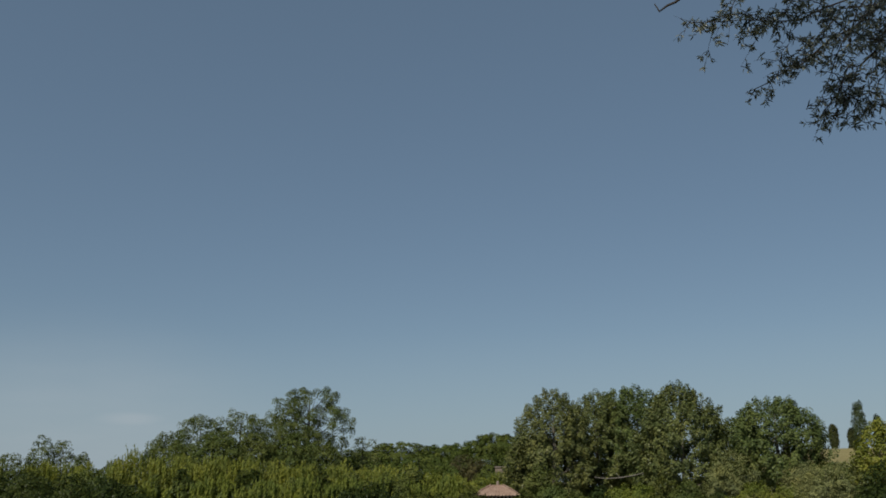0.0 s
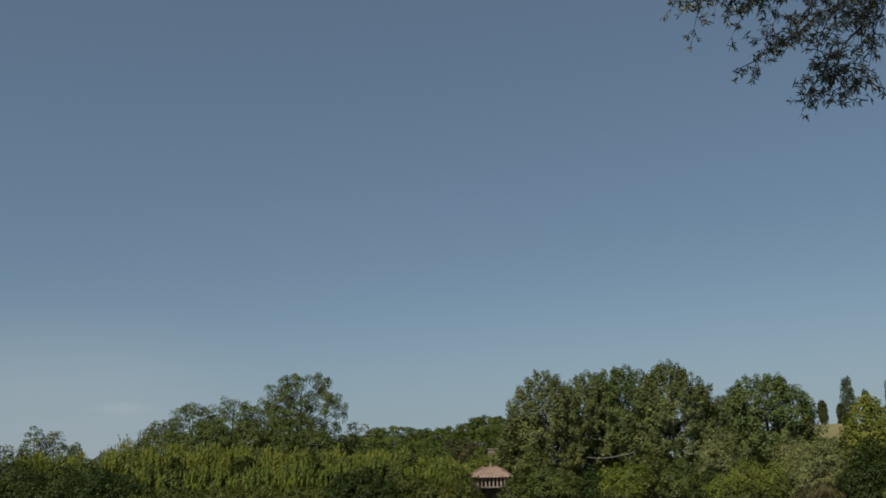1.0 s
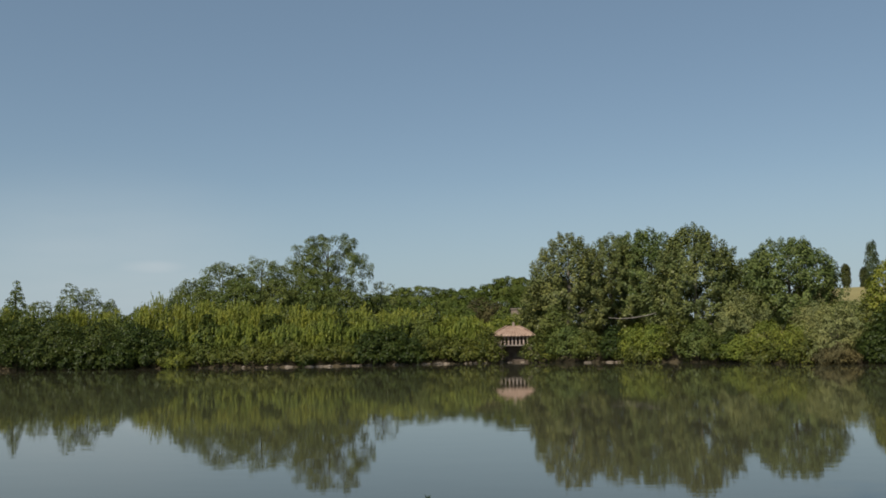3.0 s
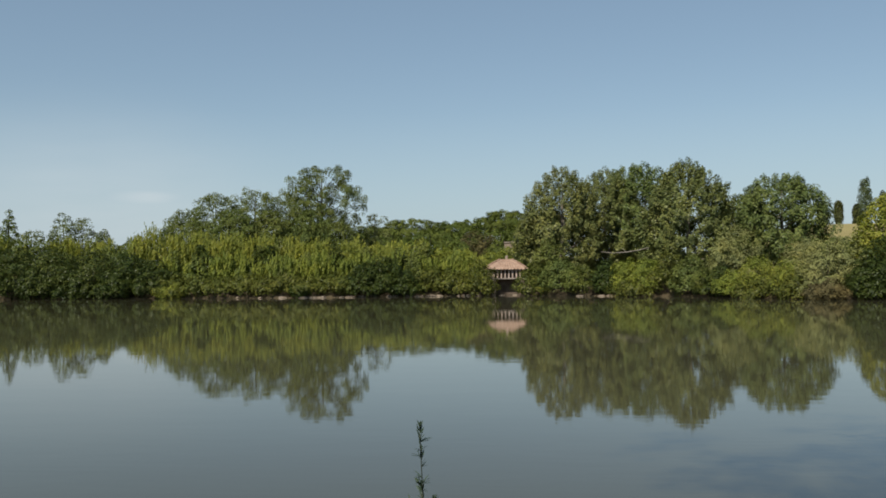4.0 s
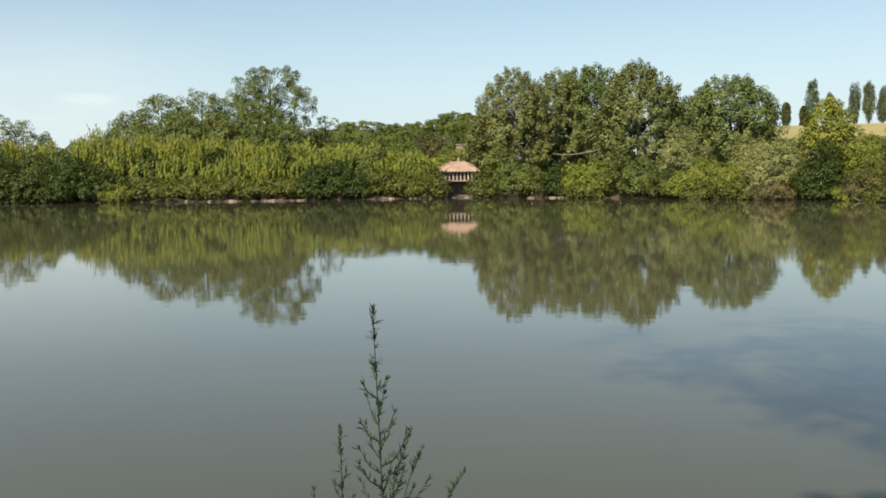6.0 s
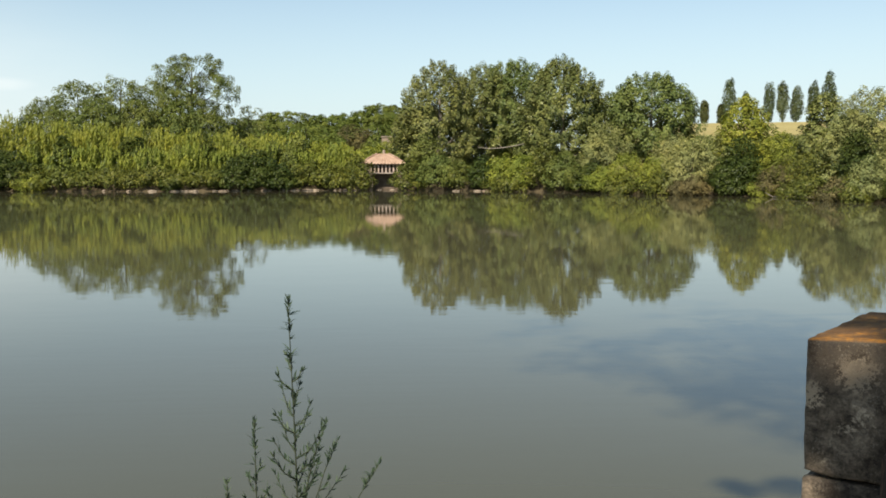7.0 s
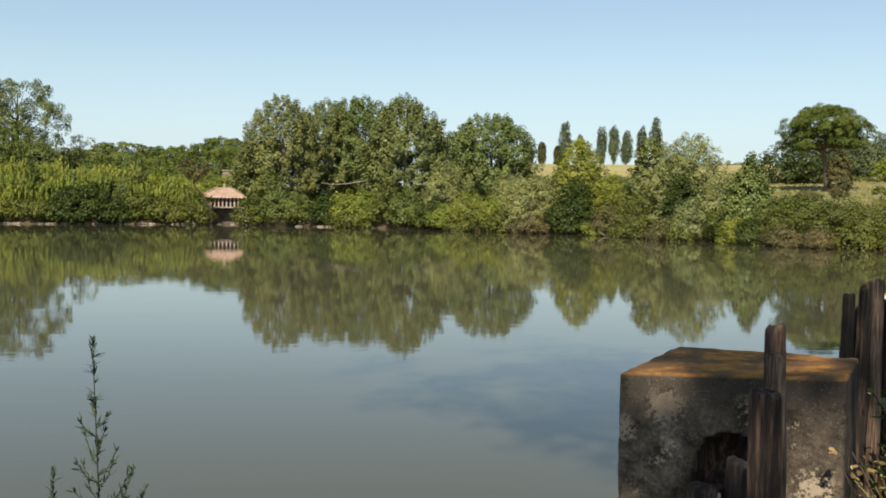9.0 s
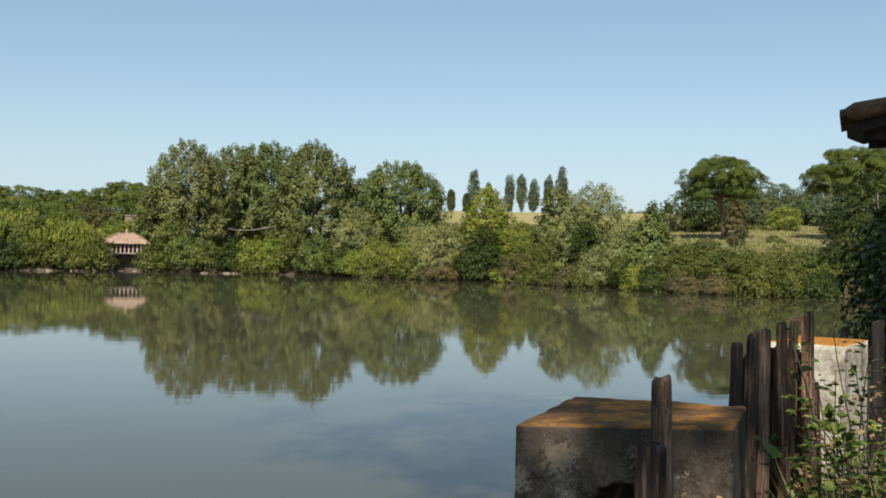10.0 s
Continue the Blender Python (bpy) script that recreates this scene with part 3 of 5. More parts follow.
# ---------------------------------------------------------------- far hill: cypresses and columnar poplars


def make_spire(az, tan_top, d, radius, label, seed, name="cypress", leaf_mat=LEAF_CYPRESS, category="cypress", group="trees along the hill crest", ragged=False):
    at = on_ground(az, d)
    h = rise(d, tan_top) - at[2]
    return make_tree(name, at, h, radius, PLUME if ragged else COLUMN, label, category, seed, leaf_mat, BARK_DARK, clumps=64 if ragged else 150, clump=0.48 if ragged else 0.3,
                     per=70 if ragged else 30, leaf=0.26, width=0.62, wild=1.0 if ragged else 0.7, flat=2.2 if ragged else 1.5, crown_from=0.1 if ragged else 0.03, thick=0.16, limbs=4, inner=0.25, group=group)


CY = "dark slim cypress standing on the golden hill crest"
LP = "tall ragged columnar poplar on the hill crest"
make_spire(18.05, 0.0680, 200, 0.7, CY, 11)
make_spire(19.0, 0.0640, 204, 0.75, CY, 12)
make_spire(17.2, 0.0660, 196, 0.8, CY, 13)
for i, (a, t, r) in enumerate([(19.45, 0.0891, 1.0), (20.36, 0.0740, 0.55), (21.63, 0.0838, 0.9), (22.36, 0.0838, 0.95), (23.1, 0.0796, 0.85),
                               (24.03, 0.0837, 0.9), (24.81, 0.0924, 1.0)]):
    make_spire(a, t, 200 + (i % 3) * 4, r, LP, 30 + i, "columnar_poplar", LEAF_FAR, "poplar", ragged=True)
make_spire(31.15, 0.0545, 200, 0.55, CY, 14)
for i, (a, t) in enumerate([(28.3, 0.046), (29.0, 0.045), (29.7, 0.047), (26.2, 0.05)]):
    at = on_ground(a, 215)
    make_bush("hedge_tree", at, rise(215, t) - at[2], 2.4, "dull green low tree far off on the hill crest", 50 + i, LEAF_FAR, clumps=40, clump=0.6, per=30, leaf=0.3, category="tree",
              group="low trees on the crest")

# ---------------------------------------------------------------- stone pines


def make_stone_pine(az, d, tan_top, tan_low, radius, label, seed, lean=0.5, clumps=430, per=48, leaf=0.25):
    """A stone pine: tall trunk, spreading limbs and a flat-bottomed dome of needle tufts."""
    rng = np.random.RandomState(seed)
    at = on_ground(az, d)
    h = rise(d, tan_top) - at[2]
    low = rise(d, tan_low) - at[2]
    tree = thing("stone_pine", at, label, "pine", "stone pines")
    domes = [(lean, 0.0, h, radius * 0.55)]  # rounded sub-domes: the middle one highest
    for ring, count in ((0.46, 7), (0.86, 13)):
        for k in range(count):
            a = 6.283 * (k + rng.uniform(-0.3, 0.3)) / count
            q = ring * rng.uniform(0.88, 1.08)
            domes.append((lean + radius * q * math.cos(a), radius * q * math.sin(a), low + (h - low) * max(0.45, (1 - min(q, 0.97) ** 2.6) ** 0.42 * rng.uniform(0.92, 1.02)), radius * rng.uniform(0.25, 0.34)))
    rows = []
    while len(rows) < clumps:
        cx, cy, cz, cr = domes[int(len(domes) * rng.random())]
        v = unit(rng.normal(size=(1, 3)))[0]
        z = cz - cr * 0.75 + cr * 0.72 * v[2] if v[2] > -0.1 else rng.uniform(low, max(low + 0.05, cz - cr * 0.8))
        q = 1.0 if v[2] > -0.1 else rng.uniform(0.5, 1.0)
        x, y = cx + cr * v[0] * q, cy + cr * v[1] * q
        if z < low + 0.1 * (1 - math.hypot(x - lean, y) / radius):
            continue
        rows.append((x, y, z - 0.15, rng.uniform(0.3, 0.5) if leaf < 0.2 else rng.uniform(0.34, 0.6)))
    part("crown", foliage("crown", rng, rows, per, leaf, 0.5, LEAF_PINE, 0.7, 0.35, flat=0.8, centre=(lean, 0, low - 0.5)), LEAF_PINE, tree)
    top = Vector((lean, 0, low + 0.3))
    spine = [Vector((0, 0, -0.3)), Vector((lean * 0.2, 0.1, low * 0.35)), Vector((lean * 0.7, 0, low * 0.75)), top]
    part("trunk", tube(spine, [0.3, 0.25, 0.21, 0.17], 8), BARK_PINE, tree, smooth=True)
    for k in range(12):
        c = Vector(rows[k * 5][:3])
        c.z = low + 0.4
        a = spine[2].lerp(top, rng.random() * 0.8)
        part("limb", tube([a, a.lerp(c, 0.5) + Vector((0, 0, -0.1)), c], [0.11, 0.07, 0.03], 5), BARK_PINE, tree)
    return tree


SP = "spreading dome-crowned stone pine with a bare trunk on the meadow"
make_stone_pine(34.45, 92, 0.1035, 0.062, 3.3, SP, 61, lean=-0.6, clumps=600, per=105, leaf=0.145)
make_stone_pine(41.0, 92, 0.112, 0.067, 3.9, SP, 62, lean=1.1, clumps=800, per=105, leaf=0.145)
for i, (a, t, r, d) in enumerate([(-7.2, 0.0585, 5.0, 130), (-4.5, 0.0572, 3.6, 132), (-1.4, 0.067, 4.0, 128), (-9.4, 0.052, 4.0, 136), (1.0, 0.062, 4.0, 134)]):
    make_stone_pine(a, d, t, t - 0.026, r, "dark rounded stone pine in the wood behind the reeds", 70 + i)
for i, (a, t, r) in enumerate([(-2.9, 0.062, 1.3), (-5.8, 0.051, 2.6), (-3.6, 0.052, 2.2), (-0.4, 0.055, 2.4), (-8.2, 0.048, 2.6), (-2.2, 0.046, 2.2), (-6.6, 0.044, 2.4), (-4.6, 0.045, 2.4),
                               (0.4, 0.04, 2.4), (-1.2, 0.04, 2.0)]):
    at = on_ground(a, 118 + 3 * (i % 3))
    make_tree("wood_tree", at, rise(118, t) - at[2], r, OVAL if i else CONE, "dark green dense tree in the wood behind the reeds", "tree", 80 + i, LEAF_PINE, BARK_DARK,
              clumps=110, clump=0.6, per=30, leaf=0.26, crown_from=0.02, limbs=5, group="dark wood")

for i, (a, t, r, d, mat) in enumerate([(-1.5, 0.05, 2.4, 114, LEAF_PINE), (-2.4, 0.043, 1.9, 110, LEAF_BROWN), (-0.35, 0.041, 1.3, 106, LEAF_PINE), (-1.75, 0.036, 1.2, 104, LEAF_PINE), (-3.3, 0.047, 2.0, 112, LEAF_BROWN),
                                          (-0.6, 0.053, 1.7, 116, LEAF_PINE), (-4.1, 0.038, 1.6, 108, LEAF_PINE)]):
    at = on_ground(a, d)
    dry = mat is LEAF_BROWN
    make_tree("brown_tree" if dry else "wood_tree", at, rise(d, t) - at[2], r, OVAL, "brownish half-dry tree in the wood" if dry else "dark green dense tree in the wood behind the reeds", "tree", 90 + i, mat, BARK_DARK,
              clumps=100, clump=0.5, per=36, leaf=0.22, crown_from=0.02, limbs=5, group="dark wood")

# ---------------------------------------------------------------- wood behind the meadow
for i, (a, t, r, d) in enumerate([(32.3, 0.071, 2.6, 104), (33.3, 0.069, 2.4, 106), (36.3, 0.079, 2.8, 128), (37.3, 0.070, 2.8, 130), (38.5, 0.066, 2.8, 126), (39.6, 0.068, 2.8, 130), (40.7, 0.066, 2.8, 128),
                                  (35.2, 0.064, 2.6, 132), (42.0, 0.072, 3.0, 130), (43.5, 0.078, 3.0, 130), (38.0, 0.058, 2.4, 120), (36.6, 0.06, 2.4, 121), (40.0, 0.056, 2.4, 119), (34.7, 0.06, 2.4, 124)]):
    at = on_ground(a, d)
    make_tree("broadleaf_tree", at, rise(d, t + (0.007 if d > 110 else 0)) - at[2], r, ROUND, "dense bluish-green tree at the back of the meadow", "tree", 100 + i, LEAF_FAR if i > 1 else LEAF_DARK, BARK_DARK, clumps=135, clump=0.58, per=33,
              leaf=0.24, crown_from=0.02, limbs=5, group="trees behind the meadow")
at = on_ground(37.75, 108)
make_bush("meadow_shrub", at, rise(108, 0.052) - at[2], 1.75, "round bright green shrub on the dry meadow", 120, LEAF_BRIGHT, clumps=80, clump=0.42, per=44, leaf=0.18, profile=ROUND)
at = on_ground(35.05, 70)
make_tree("sapling", at, rise(70, 0.064) - at[2], 0.72, OVAL, "thin brownish sapling on the meadow", "tree", 121, LEAF_BROWN, BARK_DARK, clumps=110, clump=0.26, per=40, leaf=0.13, crown_from=0.2, thick=0.05, limbs=6)

for i, (a, d, t, r) in enumerate([(32.6, 70, 0.012, 0.9), (33.4, 78, 0.019, 0.9), (37.2, 88, 0.022, 0.6), (35.2, 98, 0.026, 0.8), (40.4, 104, 0.032, 1.3), (36.2, 110, 0.032, 1.2)]):
    at = on_ground(a, d)
    make_bush("meadow_bush", at, max(0.5, rise(d, t) - at[2]), r, "low dull green bush on the dry meadow", 125 + i, (LEAF_OLIVE, LEAF_DRY, LEAF_BRAMBLE)[i % 3], clumps=40, clump=0.3, per=40, leaf=0.15, profile=HEAP, group="low bushes on the meadow")
rng = np.random.RandomState(9)
n = 15000
az_, ds = np.radians(rng.uniform(30, 44.5, n)), rng.uniform(56, 118, n)
keep = np.sin(az_ * 60) + np.sin(ds * 0.5 + az_ * 25) + rng.normal(size=n) > -0.6
xy = np.column_stack([ds * np.sin(az_), ds * np.cos(az_)])[keep]
gz = np.array(ground_height([tuple(p) for p in xy]))
up_ = rng.normal(size=(len(xy), 3)) * 0.35 + np.array([0, 0, 1.0])
face_ = rng.normal(size=(len(xy), 3)) * np.array([1, 1, 0.2]) + np.array([0, -0.6, 0.3])
size = rng.uniform(0.14, 0.32, len(xy))
me = leaf_mesh("meadow_grass", np.column_stack([xy, gz + size * 0.3]), face_, up_, size, size * 0.5, MEADOW_GRASS)
tagged(new("meadow_grass", me), "dry yellowish tussocky grass over the meadow", "grass", kind="stuff")

# ---------------------------------------------------------------- poplars beside the boathouse
PL = "large full-crowned poplar with pale trunk near the shore"
for i, (a, t, r, d, shape) in enumerate([(2.2, 0.1112, 3.75, 82, OVAL), (4.9, 0.108, 3.5, 87, OVAL), (7.3, 0.1135, 3.7, 88, OVAL), (9.7, 0.1135, 3.6, 77, OVAL), (15.0, 0.0950, 3.5, 80, ROUND), (12.7, 0.076, 2.5, 86, ROUND), (6.3, 0.1125, 3.5, 92, ROUND), (1.3, 0.066, 1.9, 84, ROUND)]):
    at = on_ground(a, d)
    make_tree("poplar_tree", at, rise(d, t + 0.0012) - at[2], r, shape, PL, "poplar", 140 + i, LEAF_POPLAR_GREEN if i in (2, 4, 5, 6) else LEAF_POPLAR, BARK, clumps=900 if i == 3 else 700 if i < 5 else 360, clump=0.3, per=58, leaf=0.15, width=0.85, spray=2.3, crown_from=0.02, thick=0.2, limbs=20,
              inner=0.25, flat=1.0, wild=0.85, bare=((0.5, 0.62), (0.3, 0.4), (0.42, 0.6), (0.36, 0.56), (0.28, 0.5))[i] if i < 5 else None, group="poplars beside the boathouse")

# ---------------------------------------------------------------- trees behind the reeds
at = on_ground(-12.5, 92)
make_tree("tall_open_tree", at, rise(92, 0.117) - at[2], 3.9, TOP_HEAVY, "tall open-crowned tree with gaps, behind the reeds", "tree", 160, LEAF_OLIVE, BARK_DARK, clumps=170, clump=0.5, per=150, leaf=0.15, spray=1.35, crown_from=0.12, thick=0.3,
          limbs=60, inner=0.1, lean=(0.5, 0), wild=0.9)
for i, (a, t, r, d) in enumerate([(-16.5, 0.0965, 2.9, 90), (-18.8, 0.0885, 2.7, 91), (-14.4, 0.0925, 2.9, 92), (-17.6, 0.072, 2.6, 88), (-15.4, 0.07, 2.6, 88), (-13.2, 0.07, 2.5, 88), (-11.6, 0.062, 2.3, 88), (-20.6, 0.069, 2.2, 94)]):
    at = on_ground(a, d)
    make_tree("elm_tree", at, rise(d, t) - at[2], r, ROUND, "dense olive-green rounded tree behind the reeds", "tree", 170 + i, LEAF_OLIVE, BARK_DARK, clumps=320, clump=0.4, per=48, leaf=0.165, spray=1.4, wild=1.0, crown_from=0.02, thick=0.16, limbs=9,
              group="olive-green trees behind the reeds")
at = on_ground(-9.2, 94)
make_tree("slender_tree", at, rise(94, 0.069) - at[2], 1.7, ROUND, "slender thin-crowned tree behind the reeds", "tree", 180, LEAF_POPLAR, BARK_DARK, clumps=60, clump=0.42, per=34, leaf=0.18, crown_from=0.25, thick=0.1, limbs=16)
at = on_ground(-10.2, 93)
make_tree("elm_tree", at, rise(93, 0.05) - at[2], 1.8, ROUND, "low olive-green tree behind the reeds", "tree", 181, LEAF_DARK, BARK_DARK, clumps=90, clump=0.45, per=40, leaf=0.2, limbs=6)
at = on_ground(-30.0, 104)
make_tree("conifer", at, rise(104, 0.068) - at[2], 1.7, CONE, "pointed dark conifer behind the shore bushes", "conifer", 182, LEAF_PINE, BARK_DARK, clumps=150, clump=0.4, per=50, leaf=0.2, crown_from=0.02, limbs=6)
for i, (a, t, r) in enumerate([(-27.2, 0.066, 1.3), (-26.2, 0.062, 1.1), (-25.1, 0.051, 0.8), (-28.8, 0.05, 2.0), (-23.2, 0.043, 1.6), (-21.7, 0.0495, 1.9), (-31.5, 0.052, 2.2), (-33, 0.055, 2.4), (-20.2, 0.06, 1.8), (-25.2, 0.036, 2.2), (-23.9, 0.034, 2.0), (-22.4, 0.048, 1.6)]):
    at = on_ground(a, 93)
    make_tree("scrub_tree", at, rise(93, t) - at[2], r, ROUND, "ragged olive-green scrub tree behind the shore bushes", "tree", 190 + i, LEAF_OLIVE, BARK_DARK, clumps=90, clump=0.42, per=38, leaf=0.18, crown_from=0.05, thick=0.1, limbs=7,
              group="scrub trees")

# ---------------------------------------------------------------- the reed stand


def reed_stand(name, rows, seed, label):
    """rows: azimuth, distance, foot height, top height and lean of one reed each."""
    rng = np.random.RandomState(seed)
    pts, nrm, along, ln, wd = [], [], [], [], []
    for a, d, z0, z1, fan in rows:
        p = polar(a, d)
        h = z1 - z0
        lean = rng.normal(size=2) * 0.05 * h + np.array(fan) * 0.5
        k = int(12 + h * 8)
        u = np.sort(rng.random(k)) ** 0.75
        base = np.column_stack([p.x + lean[0] * u * u, p.y + lean[1] * u * u, z0 + h * u * 0.93])
        ang = rng.uniform(0, 6.283, k)
        out = np.column_stack([np.cos(ang), np.sin(ang), np.zeros(k)])
        tilt = rng.uniform(0.15, 1.1, (k, 1)) * (1.15 - 0.75 * u[:, None])
        dirs = out * tilt + np.array([0, 0, 1.0])
        L = rng.uniform(0.28, 0.62, k) * (1.1 - 0.35 * u)
        pts.append(base + unit(dirs) * L[:, None] * 0.4)
        along.append(dirs)
        nrm.append(out * 0.7 + rng.normal(size=(k, 3)) * 0.3 + np.array([-0.15, -0.45, 0.5]))
        ln.append(L)
        wd.append(rng.uniform(0.045, 0.085, k))
    me = leaf_mesh(name, np.concatenate(pts), np.concatenate(nrm), np.concatenate(along), np.concatenate(ln), np.concatenate(wd), LEAF_CANE)
    return tagged(new(name, me), label, "reeds", kind="stuff")


rng = np.random.RandomState(5)
front, back = [], []
for clump in range(225):
    # one clump of reeds: highest in its middle
    fore = clump % 5 < 2
    a = rng.uniform(-21.6, -2.6) if fore else rng.uniform(-31.5, -2.4)
    bank = np.interp(a, [-30, -25, -21, -16, -12, -6, -1], [88, 83, 80, 75.5, 74, 74.5, 74.5])
    d = bank + (rng.uniform(2.2, 3.3) if fore else rng.uniform(5.2, 8.4))
    crest = np.interp(a, [-31, -27, -25, -22.5, -20, -17, -10, -6, -3, -2], [0.036, 0.037, 0.038, 0.047, 0.0445, 0.041, 0.035, 0.03, 0.021, 0.017])
    top = rise(d, min(crest - 0.004, 0.0175) if fore else crest) + rng.normal() * 0.36 - (0.3 if fore else 0.7) * rng.random() ** 2
    foot = 0.7 if fore else 0.9
    wide = rng.uniform(0.5, 0.95)
    for _ in range(16):
        q = rng.normal(size=2) * wide * 0.45
        r = min(1.0, math.hypot(*q) / (wide * 1.3))
        h = (top - foot) * (1.05 - 0.45 * r * r) + rng.normal() * 0.12
        (front if fore else back).append((a + math.degrees(q[0] / d), d + q[1], foot, foot + max(h, 0.5), (float(q[0]), float(q[1]))))
reed_stand("reed_bed_front", front, 6, "bright yellow-green giant reeds growing behind the bank bushes")
reed_stand("reed_bed_back", back, 7, "tall yellow-green giant reeds with feathery tops")

# ---------------------------------------------------------------- shore bushes
NAMES = {
    "bramble": (LEAF_BRAMBLE, "tangled green bramble bush hanging over the shore"),
    "dark": (LEAF_DARK, "dense dark green bush at the water's edge"),
    "bright": (LEAF_BRIGHT, "bright yellow-green shrub on the bank"),
    "grey": (LEAF_WILLOW, "grey-green sallow bush leaning over the water"),
    "dry": (LEAF_DRY, "dry brownish thicket at the water's edge"),
    "olive": (LEAF_OLIVE, "olive-green rounded shrub on the bank"),
}
NAME_OF = {"bramble": "bramble_bush", "dark": "dark_bush", "bright": "bright_shrub", "grey": "sallow_bush", "dry": "dry_thicket", "olive": "olive_shrub"}
# kind, azimuth, metres behind the shoreline, tangent of its top, radius
SHORE = [
    ("dark", -34.5, 1.5, 0.036, 3.4), ("dark", -31.8, 1.2, 0.034, 2.9), ("dark", -29.6, 1.0, 0.03, 2.7), ("dark", -27.6, 0.9, 0.029, 2.6), ("dark", -25.6, 0.9, 0.027, 2.5),
    ("dark", -23.8, 0.8, 0.024, 2.2), ("dark", -26.6, 0.5, 0.01, 1.5), ("dark", -24.6, 0.5, 0.012, 1.5), ("dark", -28.6, 0.5, 0.012, 1.6), ("dark", -22.4, 1.0, 0.018, 1.8), ("olive", -24.6, 4.5, 0.032, 2.2), ("olive", -28.3, 4.5, 0.034, 2.4),
    ("bramble", -20.8, 1.2, 0.001, 1.5), ("bright", -21.4, 0.8, -0.008, 1.1), ("bramble", -19.4, 1.4, 0.000, 1.5), ("bramble", -18.1, 1.5, -0.002, 1.4), ("bramble", -16.9, 1.5, -0.001, 1.5),
    ("bramble", -15.6, 1.6, -0.002, 1.5), ("bramble", -14.4, 1.6, 0.000, 1.5), ("bramble", -13.1, 1.6, -0.002, 1.5), ("bramble", -11.8, 1.6, -0.001, 1.5), ("bramble", -10.6, 1.6, 0.000, 1.4),
    ("dark", -13.8, 1.2, -0.009, 0.7), ("dark", -9.9, 0.7, 0.012, 1.3), ("dark", -8.7, 0.9, 0.0185, 1.7), ("dark", -7.4, 1.0, 0.004, 1.3), ("bramble", -6.3, 1.4, 0.006, 1.4), ("bramble", -5.2, 1.3, 0.004, 1.4),
    ("bramble", -4.2, 1.2, 0.004, 1.3), ("bramble", -2.75, 0.7, 0.0095, 1.25), ("bright", -3.4, 3.6, 0.022, 1.3), ("bright", -5.0, 4.2, 0.026, 1.4),
    ("bramble", 0.42, 0.7, 0.0115, 1.2), ("olive", 2.2, 1.2, 0.012, 1.9), ("bramble", 3.7, 1.1, 0.008, 1.5), ("olive", 1.5, 3.0, 0.034, 1.5), ("dark", 5.0, 1.2, 0.012, 1.0),
    ("bright", 6.1, 1.2, 0.010, 1.3), ("bright", 7.3, 1.3, 0.012, 1.3), ("bramble", 6.6, 0.5, -0.010, 1.3), ("bramble", 8.7, 1.3, 0.020, 1.2), ("olive", 9.9, 1.0, 0.016, 1.3), ("bramble", 10.9, 0.8, -0.002, 1.1),
    ("grey", 12.4, 4.5, 0.0445, 1.9), ("bright", 12.3, 1.0, -0.002, 1.1), ("dark", 11.6, 1.2, 0.004, 1.0), ("bright", 13.6, 1.6, 0.012, 1.2), ("bramble", 14.5, 1.0, 0.000, 1.1), ("bright", 15.4, 1.6, 0.010, 1.1),
    ("bramble", 13.2, 0.4, -0.012, 1.0), ("bramble", 15.7, 0.5, -0.008, 0.9),
    ("grey", 17.2, 1.6, 0.0285, 1.7), ("grey", 18.4, 2.8, 0.030, 1.5), ("dry", 17.3, 0.3, -0.012, 1.0), ("dark", 20.2, 1.0, 0.030, 1.5), ("dark", 19.6, 0.9, 0.012, 1.1),
    ("bright", 22.3, 3.0, 0.033, 1.4), ("olive", 21.6, 4.2, 0.042, 1.3), ("bramble", 23.2, 2.0, 0.018, 1.3), ("dry", 22.4, 1.0, 0.000, 1.2), ("bright", 21.6, 0.5, -0.016, 0.7), ("bramble", 24.4, 2.0, 0.016, 1.2),
    ("grey", 25.6, 3.6, 0.042, 1.4), ("dark", 26.4, 2.0, 0.036, 1.0), ("grey", 27.2, 0.9, 0.005, 1.0), ("grey", 28.6, 2.2, 0.030, 1.1), ("bramble", 28.9, 1.2, 0.000, 0.9), ("bright", 29.5, 0.6, -0.014, 0.55),
    ("dark", 30.4, 0.8, -0.012, 0.7), ("bramble", 31.6, 1.6, 0.013, 1.2), ("bramble", 32.8, 1.8, 0.009, 1.2), ("dry", 32.2, 0.4, -0.020, 0.7), ("bramble", 34.0, 1.8, 0.009, 1.2), ("bramble", 35.2, 1.6, 0.012, 1.2),
    ("dry", 34.2, 0.3, -0.024, 0.6), ("bramble", 36.5, 1.6, 0.010, 1.2), ("bramble", 37.8, 1.6, 0.011, 1.2), ("bramble", 39.1, 1.6, 0.011, 1.2), ("dark", 40.4, 1.8, 0.013, 1.2), ("bramble", 36.0, 0.5, -0.012, 0.8),
    ("bramble", 38.4, 0.5, -0.010, 0.8), ("dark", 41.8, 1.5, 0.040, 1.5), ("dark", 43.2, 1.5, 0.050, 1.6),
]
SHORE += [("bramble", 24.3, 0.3, -0.014, 0.9), ("bramble", 23.4, 0.3, -0.016, 0.8), ("olive", -1.2, 12, 0.0275, 2.0), ("olive", -0.6, 11, 0.027, 1.8)]
SHORE += [("bright", -1.0, 7.5, 0.0255, 1.5), ("olive", -0.3, 8.5, 0.0255, 1.2), ("bright", -1.9, 6.5, 0.021, 1.2)]
